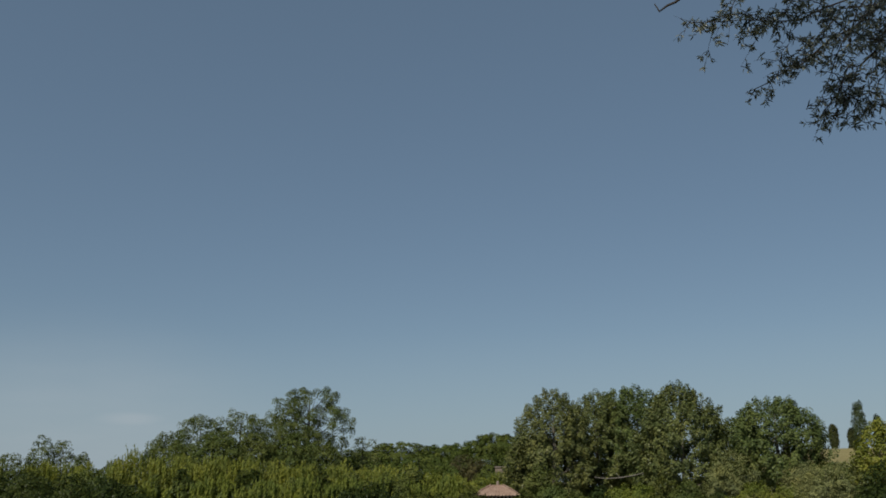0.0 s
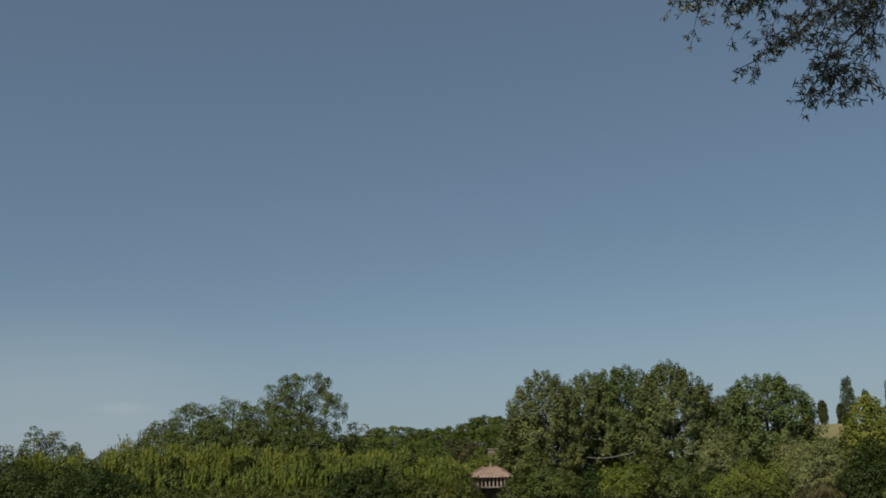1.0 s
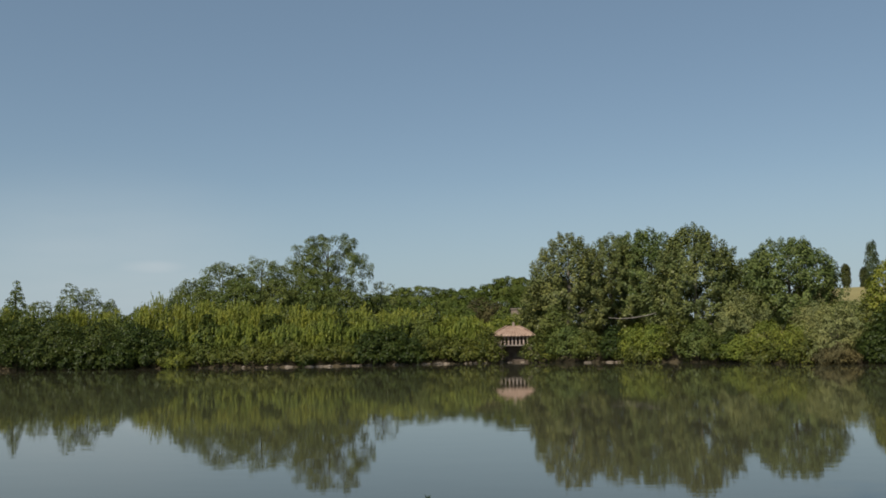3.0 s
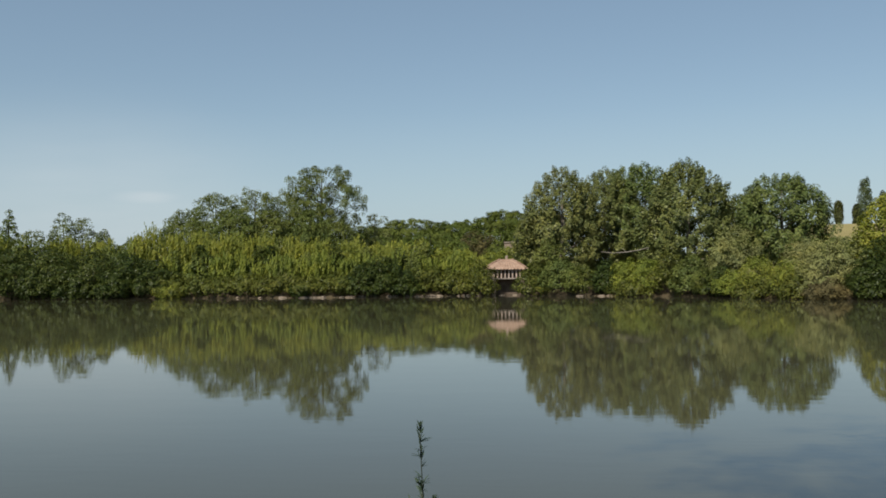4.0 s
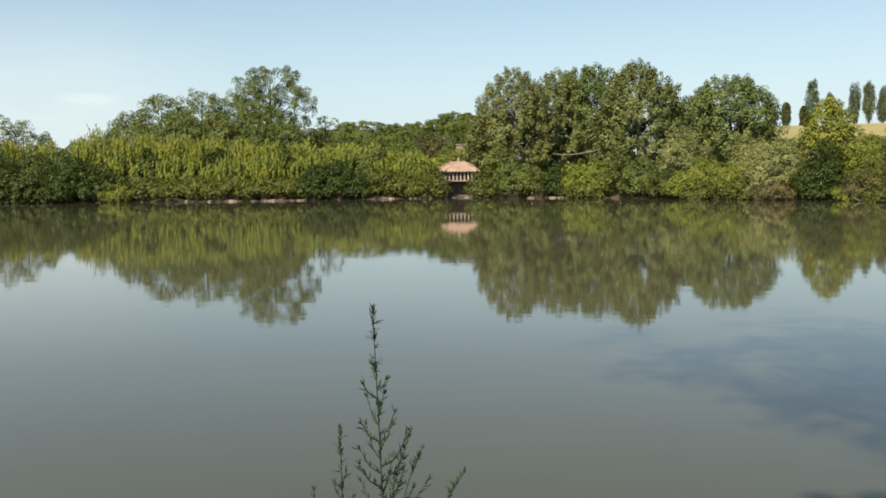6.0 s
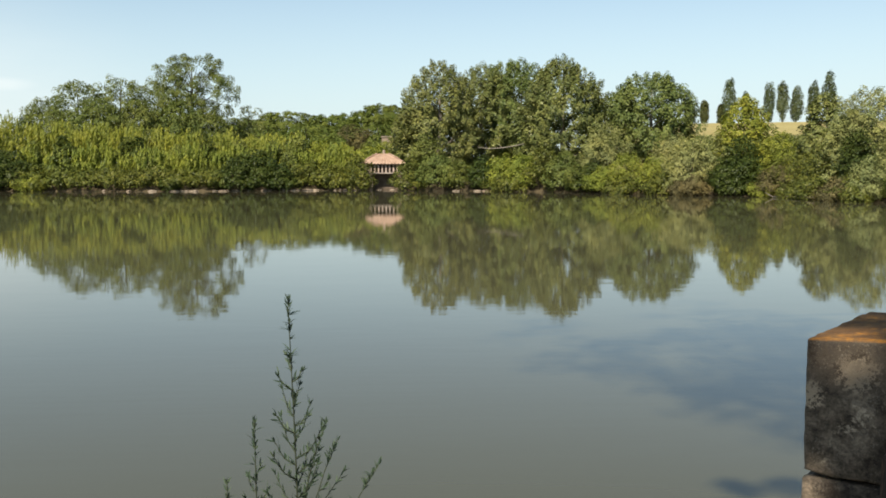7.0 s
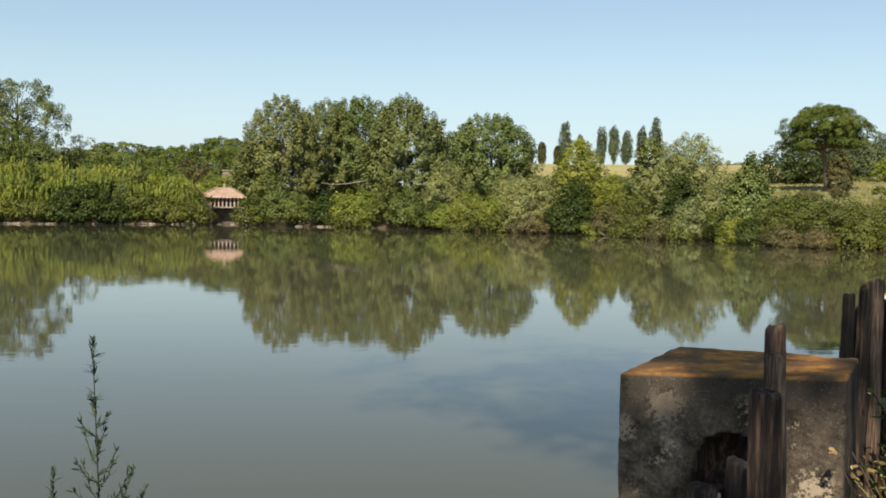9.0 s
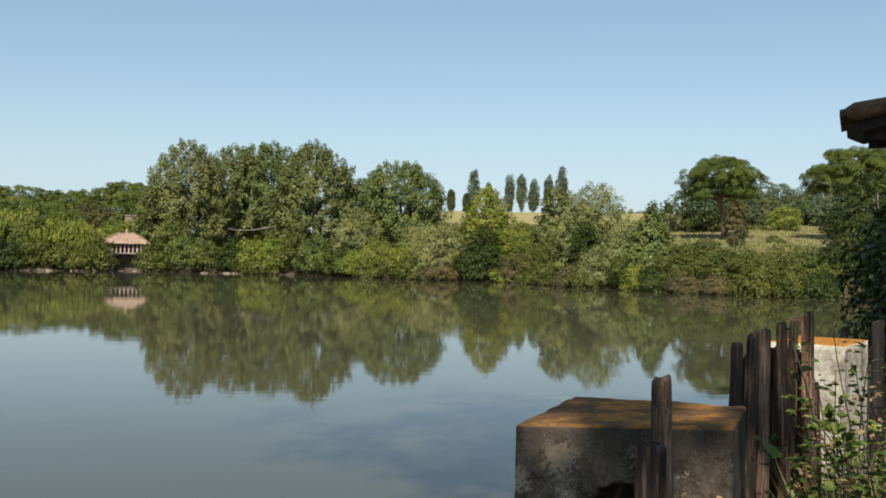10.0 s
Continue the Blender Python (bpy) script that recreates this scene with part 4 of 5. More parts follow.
SHORE += [("olive", a, 3.4 + k % 2, t, 1.1) for k, (a, t) in enumerate([(-19.8, 0.020), (-17.3, 0.022), (-14.9, 0.016), (-11.2, 0.020), (-6.8, 0.024), (-9.9, 0.012)])]
SHORE += [("olive" if k % 3 else "grey", a, 11 + k % 3, t, 1.7) for k, (a, t) in enumerate([(16.4, 0.029), (18.0, 0.031), (19.2, 0.030), (20.9, 0.033), (22.6, 0.032), (24.0, 0.034), (25.4, 0.036), (28.6, 0.035), (29.6, 0.033)])]
# dark kind at 39.6 and 40.4 stands in for shade on the bank
SHORE += [("dry", 25.6, 0.3, -0.016, 0.9), ("bramble", 26.3, 0.3, -0.012, 0.9), ("dark", 39.6, 0.3, -0.014, 0.9), ("dry", 40.6, 0.3, -0.018, 0.8)]
SHORE += [("dark" if k % 3 else "olive", -21.2 + 1.22 * k + 0.5 * math.sin(k * 2.3), 4.2, 0.027 + 0.006 * math.sin(k * 1.7), 0.8 + 0.2 * math.sin(k * 3.1)) for k in range(14)]
for i, (kind, a, back_by, t, r) in enumerate(SHORE):
    shore = np.interp(a, [k for k, _ in FAR_SHORE], [v for _, v in FAR_SHORE])
    d = shore + back_by + r * 0.35 - 0.95
    mat, label = NAMES[kind]
    x, y, z = on_ground(a, d)
    z = max(z, 0.05)
    h = max(0.7, rise(d, t) - z) * (1 + 0.12 * math.sin(i * 2.9) if kind == "bramble" else 1)
    feathery = kind in ("bright", "grey", "dry")
    leaf = 0.0021 * d * (1.25 if feathery else 1.0)
    make_bush(NAME_OF[kind], (x, y, z), h, r, label, 300 + i, mat, clumps=int((55 + 30 * r * max(1, h / 2)) * (1.15 if kind == "dark" else 0.42 if kind == "bramble" else 1)), clump=(0.34 + 0.04 * r) * (0.85 if feathery else 1.12 if kind == "bramble" else 1),
              per=int(38 * (0.16 / leaf) ** 1.6 * (1.6 if feathery else 1.5 if kind == "bramble" else 1)), leaf=leaf, width=0.3 if feathery else 0.6, group="bushes along the far shore", stems=5,
              spray=1.7 if feathery else 1.55 if kind == "bramble" else 1.1, wild=1.0 if feathery else 0.75)

# taller trees standing on the right-hand shore
for a, d, t, r, shape, mat, label, seed in [
    (20.35, 63.5, 0.0725, 1.5, OVAL, LEAF_BRIGHT, "young light-green tree above the shore bushes", 401),
    (24.65, 60.0, 0.0750, 1.25, OVAL, LEAF_POPLAR, "light olive tree above the shore bushes", 402),
    (26.95, 56.5, 0.0765, 1.9, ROUND, LEAF_WILLOW, "silvery-leaved willow tree above the shore", 403),
    (26.2, 57.5, 0.0560, 1.5, ROUND, LEAF_WILLOW, "silvery-leaved willow tree above the shore", 404),
    (30.3, 51.5, 0.0575, 1.3, CONE, LEAF_POPLAR_GREEN, "conical green young tree above the brambles", 405),
    # dark leaves put the corner's shade into this tree's colour
    (42.8, 54.0, 0.0850, 2.6, ROUND, LEAF_DARK, "dark dense tree at the lake's corner", 406),
]:
    at = on_ground(a, d)
    make_tree("shore_tree", at, rise(d, t) - at[2], r, shape, label, "tree", seed, mat, BARK, clumps=280, clump=0.3, per=68 if mat is LEAF_WILLOW else 50, leaf=0.16, spray=1.7, width=0.34 if mat is LEAF_WILLOW else 0.65, wild=0.9, crown_from=0.04, thick=0.11,
              limbs=12, inner=0.25, group="trees on the shore")

# ---------------------------------------------------------------- boathouse and things on the far shore


def box(store, lo, hi):
    verts, faces = store
    b = len(verts)
    for z in (lo[2], hi[2]):
        verts += [(lo[0], lo[1], z), (hi[0], lo[1], z), (hi[0], hi[1], z), (lo[0], hi[1], z)]
    faces += [(b, b + 3, b + 2, b + 1), (b + 4, b + 5, b + 6, b + 7)] + [(b + k, b + (k + 1) % 4, b + 4 + (k + 1) % 4, b + 4 + k) for k in range(4)]
    return store


def boathouse():
    c = polar(-1.18, 77.6)
    hut = thing("boathouse", (c.x, c.y, 0.0), "small boathouse with a pink clay-tiled hip roof over the water", "boathouse", turn=1.2)
    slab = part("base_slab", box(([], []), (-1.55, -1.55, 1.3), (1.5, 1.6, 1.4)), RAIL_PAINT, hut, "pale floor slab")
    # left pier in lit plaster, right pier coloured as shade
    for x, mat in ((-0.98, PLASTER), (1.33, SHADE_INSIDE)):
        part("pier", box(([], []), (x - 0.13, -1.5, -0.8), (x + 0.13, 1.5, 1.3)), mat, hut, "masonry pier in the water")
    # two dark panels put where the openings hold only shade
    part("back_wall", box(([], []), (-1.5, -0.6, -0.8), (1.5, -0.4, 1.3)), SHADE_INSIDE, hut, "dark panel for the shade under the floor")
    part("room_wall", box(([], []), (-1.45, -0.75, 1.4), (1.45, 1.3, 2.05)), SHADE_INSIDE, hut, "dark panel for the shade behind the posts")
    part("side_wall", box(([], []), (-1.5, -1.46, 1.4), (-1.06, -1.3, 2.02)), PLASTER, hut, "pale plastered end wall")
    for k in range(8):
        x = -0.98 + k * 0.305
        part("post", box(([], []), (x - 0.06, -1.46, 1.4), (x + 0.06, -1.34, 2.02)), POST_PAINT, hut)
    part("handrail", box(([], []), (-1.5, -1.5, 2.02), (1.5, -1.3, 2.08)), POST_PAINT, hut)
    # low hip roof with a broad flat top and uneven ribbed tile courses
    verts, faces = [], []
    top, low, hx, hy = 2.92, 2.1, 1.82, 1.75
    ridge, depth = 0.5, 0.16
    n = 13
    for side in range(4):
        rows = 10
        base = len(verts)
        for r in range(rows + 1):
            f = r / rows
            bow = f ** 0.85
            for k in range(2 * n + 1):
                s = -1 + k / n
                rib = 0.03 * math.cos(k * math.pi)
                if side % 2 == 0:
                    x, y = s * (hx * (1 - f) + ridge * f), (-1 if side == 0 else 1) * (hy * (1 - f) + depth * f)
                else:
                    x, y = (1 if side == 1 else -1) * (hx * (1 - f) + ridge * f), s * (hy * (1 - f) + depth * f)
                wave = 0.05 * noise.noise(Vector((x * 1.7, y * 1.7, 3.0)))
                verts.append((x, y, low + (top - low) * bow + wave + rib * (1 - f * 0.5) - 0.012 * (r % 2)))
        w = 2 * n + 1
        for r in range(rows):
            for k in range(2 * n):
                q = (base + r * w + k, base + r * w + k + 1, base + (r + 1) * w + k + 1, base + (r + 1) * w + k)
                faces.append(q if side in (0, 1) else q[::-1])
    roof = part("roof", (verts, faces), ROOF_TILE, hut, "faded pink clay-tiled hip roof")
    part("eave_board", box(([], []), (-1.75, -1.68, 2.085), (1.75, 1.65, 2.12)), PLASTER, hut)
    part("roof_crown", box(([], []), (-0.52, -0.18, 2.84), (0.52, 0.18, 2.95)), ROOF_TILE, roof, "low tiled crown of the roof")
    for s in (-1, 1):
        for e in (-1, 1):
            part("ridge_tile", tube([(s * 1.8, e * 1.73, 2.13), (s * 1.17, e * 0.95, 2.6), (s * 0.5, e * 0.16, 2.95)], [0.06, 0.06, 0.06], 6), ROOF_TILE, roof)
    part("finial", tube([(0.08, 0, 2.93), (0.08, 0, 3.1), (0.08, 0, 3.16), (0.08, 0, 3.25)], [0.13, 0.11, 0.13, 0.05], 8), PLASTER, roof, "pale stub on the roof peak")
    return hut


boathouse()


def far_shed():
    at = on_ground(-0.95, 99)
    shed = thing("shed", at, "small pale shed half hidden among dark trees", "shed")
    z = rise(99, 0.0318) - at[2]
    part("wall", box(([], []), (-0.5, -0.4, -0.2), (0.5, 0.4, z)), PLASTER, shed)
    part("roof", ([(-0.58, -0.5, z), (0.58, -0.5, z), (0.58, 0.48, z + 0.12), (-0.58, 0.48, z + 0.12), (-0.58, -0.5, z + 0.05), (0.58, -0.5, z + 0.05), (0.58, 0.48, z + 0.17), (-0.58, 0.48, z + 0.17)],
                  [(3, 2, 1, 0), (4, 5, 6, 7), (0, 1, 5, 4), (1, 2, 6, 5), (2, 3, 7, 6), (3, 0, 4, 7)]), STONE, shed)
    part("door", box(([], []), (-0.2, -0.43, -0.2), (0.15, -0.4, z - 0.9)), WOOD_OLD, shed)


far_shed()


def stone(at, sx, sy, sz, seed, label, group):
    bm = bmesh.new()
    bmesh.ops.create_icosphere(bm, subdivisions=2, radius=1)
    rng = random.Random(seed)
    off = Vector((rng.uniform(0, 50), rng.uniform(0, 50), 0))
    for v in bm.verts:
        n = noise.noise(v.co * 1.4 + off) * 0.35 + noise.noise(v.co * 3.3 + off) * 0.12
        v.co *= 1 + n
        v.co = Vector((v.co.x * sx, v.co.y * sy, max(v.co.z, -0.7) * sz))
    me = bpy.data.meshes.new("shore_stone")
    bm.to_mesh(me)
    bm.free()
    me.materials.append(STONE)
    ob = new("shore_stone", me)
    ob.matrix_basis = pose(*at, 0, 0, rng.uniform(-25, 25))
    return tagged(ob, label, "stone", group)


rng = random.Random(17)
for i in range(44):
    a = rng.uniform(-17.8, -2.9)
    if -10.2 < a < -8.6 and rng.random() < 0.6:
        continue
    shore = float(np.interp(a, [k for k, _ in FAR_SHORE], [v for _, v in FAR_SHORE]))
    p = polar(a, shore - 0.15 + rng.uniform(-0.15, 0.3))
    big = rng.random() < 0.35
    stone((p.x, p.y, 0.02), rng.uniform(0.25, 0.5) if big else rng.uniform(0.1, 0.22), rng.uniform(0.16, 0.28), rng.uniform(0.07, 0.14), i, "pale flat stone lying at the water's edge", "stones along the shore")
for i, a in enumerate([4.6, 5.1, 3.3, -1.4, -0.6]):
    p = polar(a, 70.3 if a > 0 else 75.0)
    stone((p.x, p.y, 0.01), 0.3 if a > 0 else 0.24, 0.2, 0.11 if a > 0 else 0.07, 60 + i, "pale stone at the water's edge under dark bushes", "stones along the shore")

p = polar(39.2, 45.2)
stone((p.x, p.y, 0.05), 0.2, 0.16, 0.14, 70, "small white stone at the water's edge under brambles", "stones along the shore")
limb = [polar(4.6, 74, rise(74, 0.0214)), polar(5.3, 74, rise(74, 0.0198)), polar(6.1, 74, rise(74, 0.0205)), polar(6.9, 74.3, rise(74, 0.0228)), polar(7.45, 75, rise(75, 0.0248))]
fallen = thing("fallen_branch", limb[-1], "bleached bare branch caught between the poplars", "branch")
bough = part("bough", tube([p - limb[-1] for p in limb], [0.02, 0.032, 0.04, 0.045, 0.05], 6), DEADWOOD, fallen, smooth=True)
part("twig", tube([limb[2] - limb[-1], limb[2] - limb[-1] + Vector((-0.3, 0, 0.35))], [0.03, 0.012], 5), DEADWOOD, bough)
log = [polar(22.0, 57.3, 0.05), polar(23.0, 56.0, 0.1), polar(24.2, 53.5, 0.16)]
drift = thing("driftwood_log", log[1], "pale drift log lying along the water's edge", "log")
stem_ = part("trunk", tube([p - log[1] for p in log], [0.03, 0.055, 0.07], 7), DEADWOOD, drift, smooth=True)
part("twig", tube([log[0] - log[1], log[0] - log[1] + Vector((-0.5, -0.1, 0.25))], [0.04, 0.015], 5), DEADWOOD, stem_)

# ---------------------------------------------------------------- old sluice on the near bank


def rounded_block(corners, z0, z1, tilt=(0, 0, 0, 0), radius=0.012, cuts=24, seed=0, bumpy=0.0035, notch=False, hollow=False):
    """A worn block over four plan corners (front left, front right, back right, back left)."""
    bm = bmesh.new()
    bmesh.ops.create_cube(bm, size=2)
    bmesh.ops.subdivide_edges(bm, edges=bm.edges[:], cuts=cuts, use_grid_fill=True)
    fl, fr, br, bl = [Vector((*c, 0)) for c in corners]
    w, dpt, h = (fr - fl).length, (bl - fl).length, z1 - z0
    half = Vector((w / 2, dpt / 2, h / 2))
    inside = set()
    bm.verts.index_update()
    for v in bm.verts:
        p = Vector((v.co.x * half.x, v.co.y * half.y, v.co.z * half.z))
        q = Vector([max(-s + radius, min(s - radius, c)) for c, s in zip(p, half)])
        if (p - q).length > 1e-6:
            p = q + (p - q).normalized() * min(radius, (p - q).length)
        s, t, u = p.x / w + 0.5, p.y / dpt + 0.5, p.z / h + 0.5
        base = fl.lerp(fr, s).lerp(bl.lerp(br, s), t)
        dz = (tilt[0] * (1 - s) + tilt[1] * s) * (1 - t) + (tilt[3] * (1 - s) + tilt[2] * s) * t
        pos = Vector((base.x, base.y, z0 + h * u + dz * u))
        k = Vector((seed, 0, 0))
        chip = noise.noise(pos * 9 + k) * 0.6 + noise.noise(pos * 26 + k) * 0.4
        edge = sum(1 for c, hh in zip(p, half) if abs(c) > hh - radius * 1.6)
        out = (p - q).normalized() if (p - q).length > 1e-6 else Vector((0, 0, 0))
        d = chip * bumpy * (2.2 if edge > 1 else 1.0)
        if notch and s < 0.14 and u < 0.16:
            d -= 0.012 * (1 - s / 0.14) * (1 - u / 0.16)
        if hollow and t < 0.02:
            # an arched hollow broken out of the front face
            g = (s - 0.52) / 0.158 + 0.12 * noise.noise(Vector((s * 20, pos.z * 20, 1.0)))
            roof_z = 1.02 + 0.115 * math.sqrt(max(0.0, 1 - g * g)) + 0.012 * noise.noise(Vector((s * 30, 2.0, 0)))
            if abs(g) < 1 and 0.9 < pos.z < roof_z:
                inward = (bl - fl).normalized()
                inside.add(v.index)
                pos += inward * (0.11 + 0.03 * noise.noise(pos * 14))
        pos += Vector((out.x, out.y, out.z)) * d
        v.co = pos
    bm.normal_update()
    return bm, inside


def pillar(corners, top, label, seed, tilt, body=CONCRETE, joint=0.87, hollow=False):
    c = sum((Vector((*k, 0)) for k in corners), Vector()) / 4
    local = [(k[0] - c.x, k[1] - c.y) for k in corners]
    ob = thing("concrete_pillar", (c.x, c.y, 0), label, "pillar", "pillars of the old sluice")
    for name, z0, z1, grow, tl, cap in (("upper_block", joint + 0.005, top, 1.0, tilt, True), ("lower_block", -1.2, joint - 0.005, 1.01, (0, 0, 0, 0), False)):
        bm, inside = rounded_block([(x * grow, y * grow) for x, y in local], z0, z1, tl, seed=seed, notch=cap, hollow=hollow and cap, cuts=62 if hollow and cap else 24)
        me = bpy.data.meshes.new(name)
        bm.to_mesh(me)
        bm.free()
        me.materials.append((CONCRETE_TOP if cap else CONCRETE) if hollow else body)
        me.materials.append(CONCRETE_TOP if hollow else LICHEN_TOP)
        # faces of the hollow: dark rotten wood with the recess's shade painted in
        me.materials.append(WOOD_STAKE)
        me.polygons.foreach_set("material_index", [2 if any(k in inside for k in p.vertices) else 1 if cap and p.normal.z > 0.55 and p.center.z > top - 0.1 else 0 for p in me.polygons])
        me.shade_smooth()
        part(name, me, None, ob)
    return ob


PILLAR = [(1.222, 2.70), (1.752, 2.32), (2.138, 2.797), (1.648, 3.156)]
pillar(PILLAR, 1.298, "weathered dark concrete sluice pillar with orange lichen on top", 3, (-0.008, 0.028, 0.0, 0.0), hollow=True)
turn16 = Matrix.Rotation(radians(-16), 2)  # the far pillar stands turned against the near one
FAR_PILLAR = [Vector((4.255, 4.757)) + turn16 @ (Vector(p) - Vector(PILLAR[1])) for p in PILLAR]
FAR_PILLAR = [tuple(p) for p in (FAR_PILLAR[1].lerp(FAR_PILLAR[0], 0.74), FAR_PILLAR[1], FAR_PILLAR[2], FAR_PILLAR[2].lerp(FAR_PILLAR[3], 0.74))]  # and is narrower
pillar(FAR_PILLAR, 1.28, "sunlit pale concrete sluice pillar with orange lichen on top", 8, (0, 0, 0, 0), CONCRETE_SUNLIT, 0.2)


def stake(foot, tip, width, thick, seed, label, group="", name="wooden_stake", turn=35.0, slant=0.3, taper=0.75, wood=WOOD_OLD):
    """A split stake: an uneven rounded section, grooved along its grain, with a worn slanting top."""
    rng = random.Random(seed)
    verts, faces = [], []
    rings, sides = 16, 22
    foot, tip = Vector(foot), Vector(tip)
    axis = tip - foot
    u = Vector((math.cos(radians(turn)), math.sin(radians(turn)), 0))
    w = Vector((-u.y, u.x, 0))
    groove = [rng.uniform(0.7, 0.82) if rng.random() < 0.22 else rng.uniform(0.93, 1.08) for _ in range(sides)]
    chip = [rng.uniform(-0.35, 0.1) * width * 0.3 for _ in range(sides)]
    for r in range(rings + 1):
        f = r / rings if r < rings - 3 else 1 - (0.012, 0.006, 0.0022, 0.0)[r - rings + 3] * 1.6 / axis.length
        c = foot + axis * f
        s = 1 - (1 - taper) * f
        if r > rings - 4:
            s *= (0.99, 0.96, 0.88, 0.6)[r - rings + 3]
        wob = Vector((noise.noise(Vector((seed, f * 3, 0))), noise.noise(Vector((seed + 9, f * 3, 0))), 0)) * width * 0.18
        for k in range(sides):
            a = 2 * math.pi * k / sides
            ca, sa_ = math.cos(a), math.sin(a)
            p = 0.45
            x = math.copysign(abs(ca) ** p, ca) * width / 2 * s * groove[k]
            y = math.copysign(abs(sa_) ** p, sa_) * thick / 2 * s * groove[(k + 3) % sides]
            z = 0
            if r >= rings - 3:
                z = slant * x + chip[k] * (0.3, 0.6, 0.9, 1.0)[r - rings + 3]
            verts.append(c + wob + u * x + w * y + Vector((0, 0, z)))
    for r in range(rings):
        for k in range(sides):
            a, b = r * sides + k, r * sides + (k + 1) % sides
            faces.append((a, b, b + sides, a + sides))
    faces.append(tuple(rings * sides + k for k in range(sides)))
    faces.append(tuple(reversed(range(sides))))
    verts = [v - foot for v in verts]
    me = mesh_of(name, verts, faces, wood, True)
    ob = new(name, me)
    ob.location = foot
    return tagged(ob, label, "stake", group)


stake((1.291, 1.924, 0.1), (1.279, 1.930, 1.54), 0.085, 0.06, 1, "tall weathered stake with a worn tip beside the concrete pillar", "stakes in front of the pillar", turn=-36, slant=0.2, taper=0.56, wood=WOOD_STAKE)
# added strip that stands in for the tall stake's pale worn band
stake((1.268, 1.893, 0.1), (1.259, 1.896, 1.479), 0.074, 0.026, 5, "thin pale strip added for the worn band on the taller stake", "stakes in front of the pillar", turn=-36, slant=-0.1, taper=0.62, wood=WOOD_PALE)
stake((1.163, 1.742, 0.1), (1.149, 1.750, 1.427), 0.068, 0.052, 2, "short thick weathered stake in front of the concrete pillar", "stakes in front of the pillar", turn=-36, slant=-0.1, taper=0.92, wood=WOOD_STAKE)
FENCE = [  # tip x, y, z, foot shift x, width
    (2.255, 3.025, 1.498, -0.06, 0.10), (2.39, 3.11, 1.528, -0.03, 0.115), (2.515, 3.20, 1.535, 0.03, 0.09), (2.655, 3.285, 1.552, 0.02, 0.105), (2.785, 3.37, 1.562, 0.04, 0.085),
    (2.905, 3.45, 1.578, 0.03, 0.065), (2.975, 3.50, 1.583, 0.04, 0.065), (2.45, 3.22, 1.36, 0.0, 0.11), (2.59, 3.31, 1.38, 0.0, 0.12), (2.73, 3.40, 1.34, 0.02, 0.11),
    (2.86, 3.49, 1.30, 0.02, 0.11), (2.32, 3.12, 1.30, -0.02, 0.11), (3.05, 3.56, 1.25, 0.02, 0.1), (2.40, 3.19, 1.42, 0.0, 0.12), (2.54, 3.28, 1.45, 0.0, 0.12), (2.68, 3.37, 1.44, 0.0, 0.12), (2.80, 3.45, 1.42, 0.02, 0.12), (2.93, 3.53, 1.40, 0.02, 0.12),
]
for i, (x, y, z, shift, w) in enumerate(FENCE):
    # wood by index: shade of some palings, sun on others, put into colour
    stake((x + shift + 0.05 * math.sin(i * 2.7), y + 0.02 + 0.04 * math.sin(i * 1.9), -0.3), (x, y, z), w * 1.3, 0.035, 20 + i, "upright split paling, grey-brown and weathered, of the old sluice fence", "palings of the old sluice fence", "wooden_paling", turn=30, slant=0.35 * math.sin(i * 2.1), taper=0.62, wood=WOOD_STAKE if i in (0, 1, 7, 11, 13) else WOOD_PALE if i in (2, 6) else WOOD_OLD)
# two dark palings beyond the far pillar
for i, (a, d, t, w) in enumerate([(41.6, 8.6, -0.064, 0.07), (43.3, 8.2, -0.056, 0.12)]):
    p = polar(a, d)
    stake((p.x, p.y, -0.3), (p.x, p.y, rise(d, t)), w, 0.06, 40 + i, "dark mooring stake beyond the far pillar", "mooring stakes", turn=-40, wood=WOOD_DARK)


RP = "rotten dark post stub standing before the hollow in the pillar"
a_post = stake((1.385, 2.435, -0.1), (1.385, 2.432, 1.012), 0.125, 0.11, 61, RP, "rotten post stubs", "rotten_post", turn=-36, slant=0.05, taper=0.8, wood=WOOD_STAKE)
stake((1.478, 2.372, -0.1), (1.468, 2.375, 1.09), 0.115, 0.09, 62, RP, "rotten post stubs", "rotten_post", turn=-36, slant=-0.35, taper=0.8, wood=WOOD_DARK)
part("splinter", tube([(0.0, -0.062, 1.07), (0.008, -0.065, 1.09), (0.01, -0.06, 1.1)], [0.002, 0.005, 0.004], 6), DEADWOOD, a_post, "pale broken splinter")

# ---------------------------------------------------------------- hut eave at the right


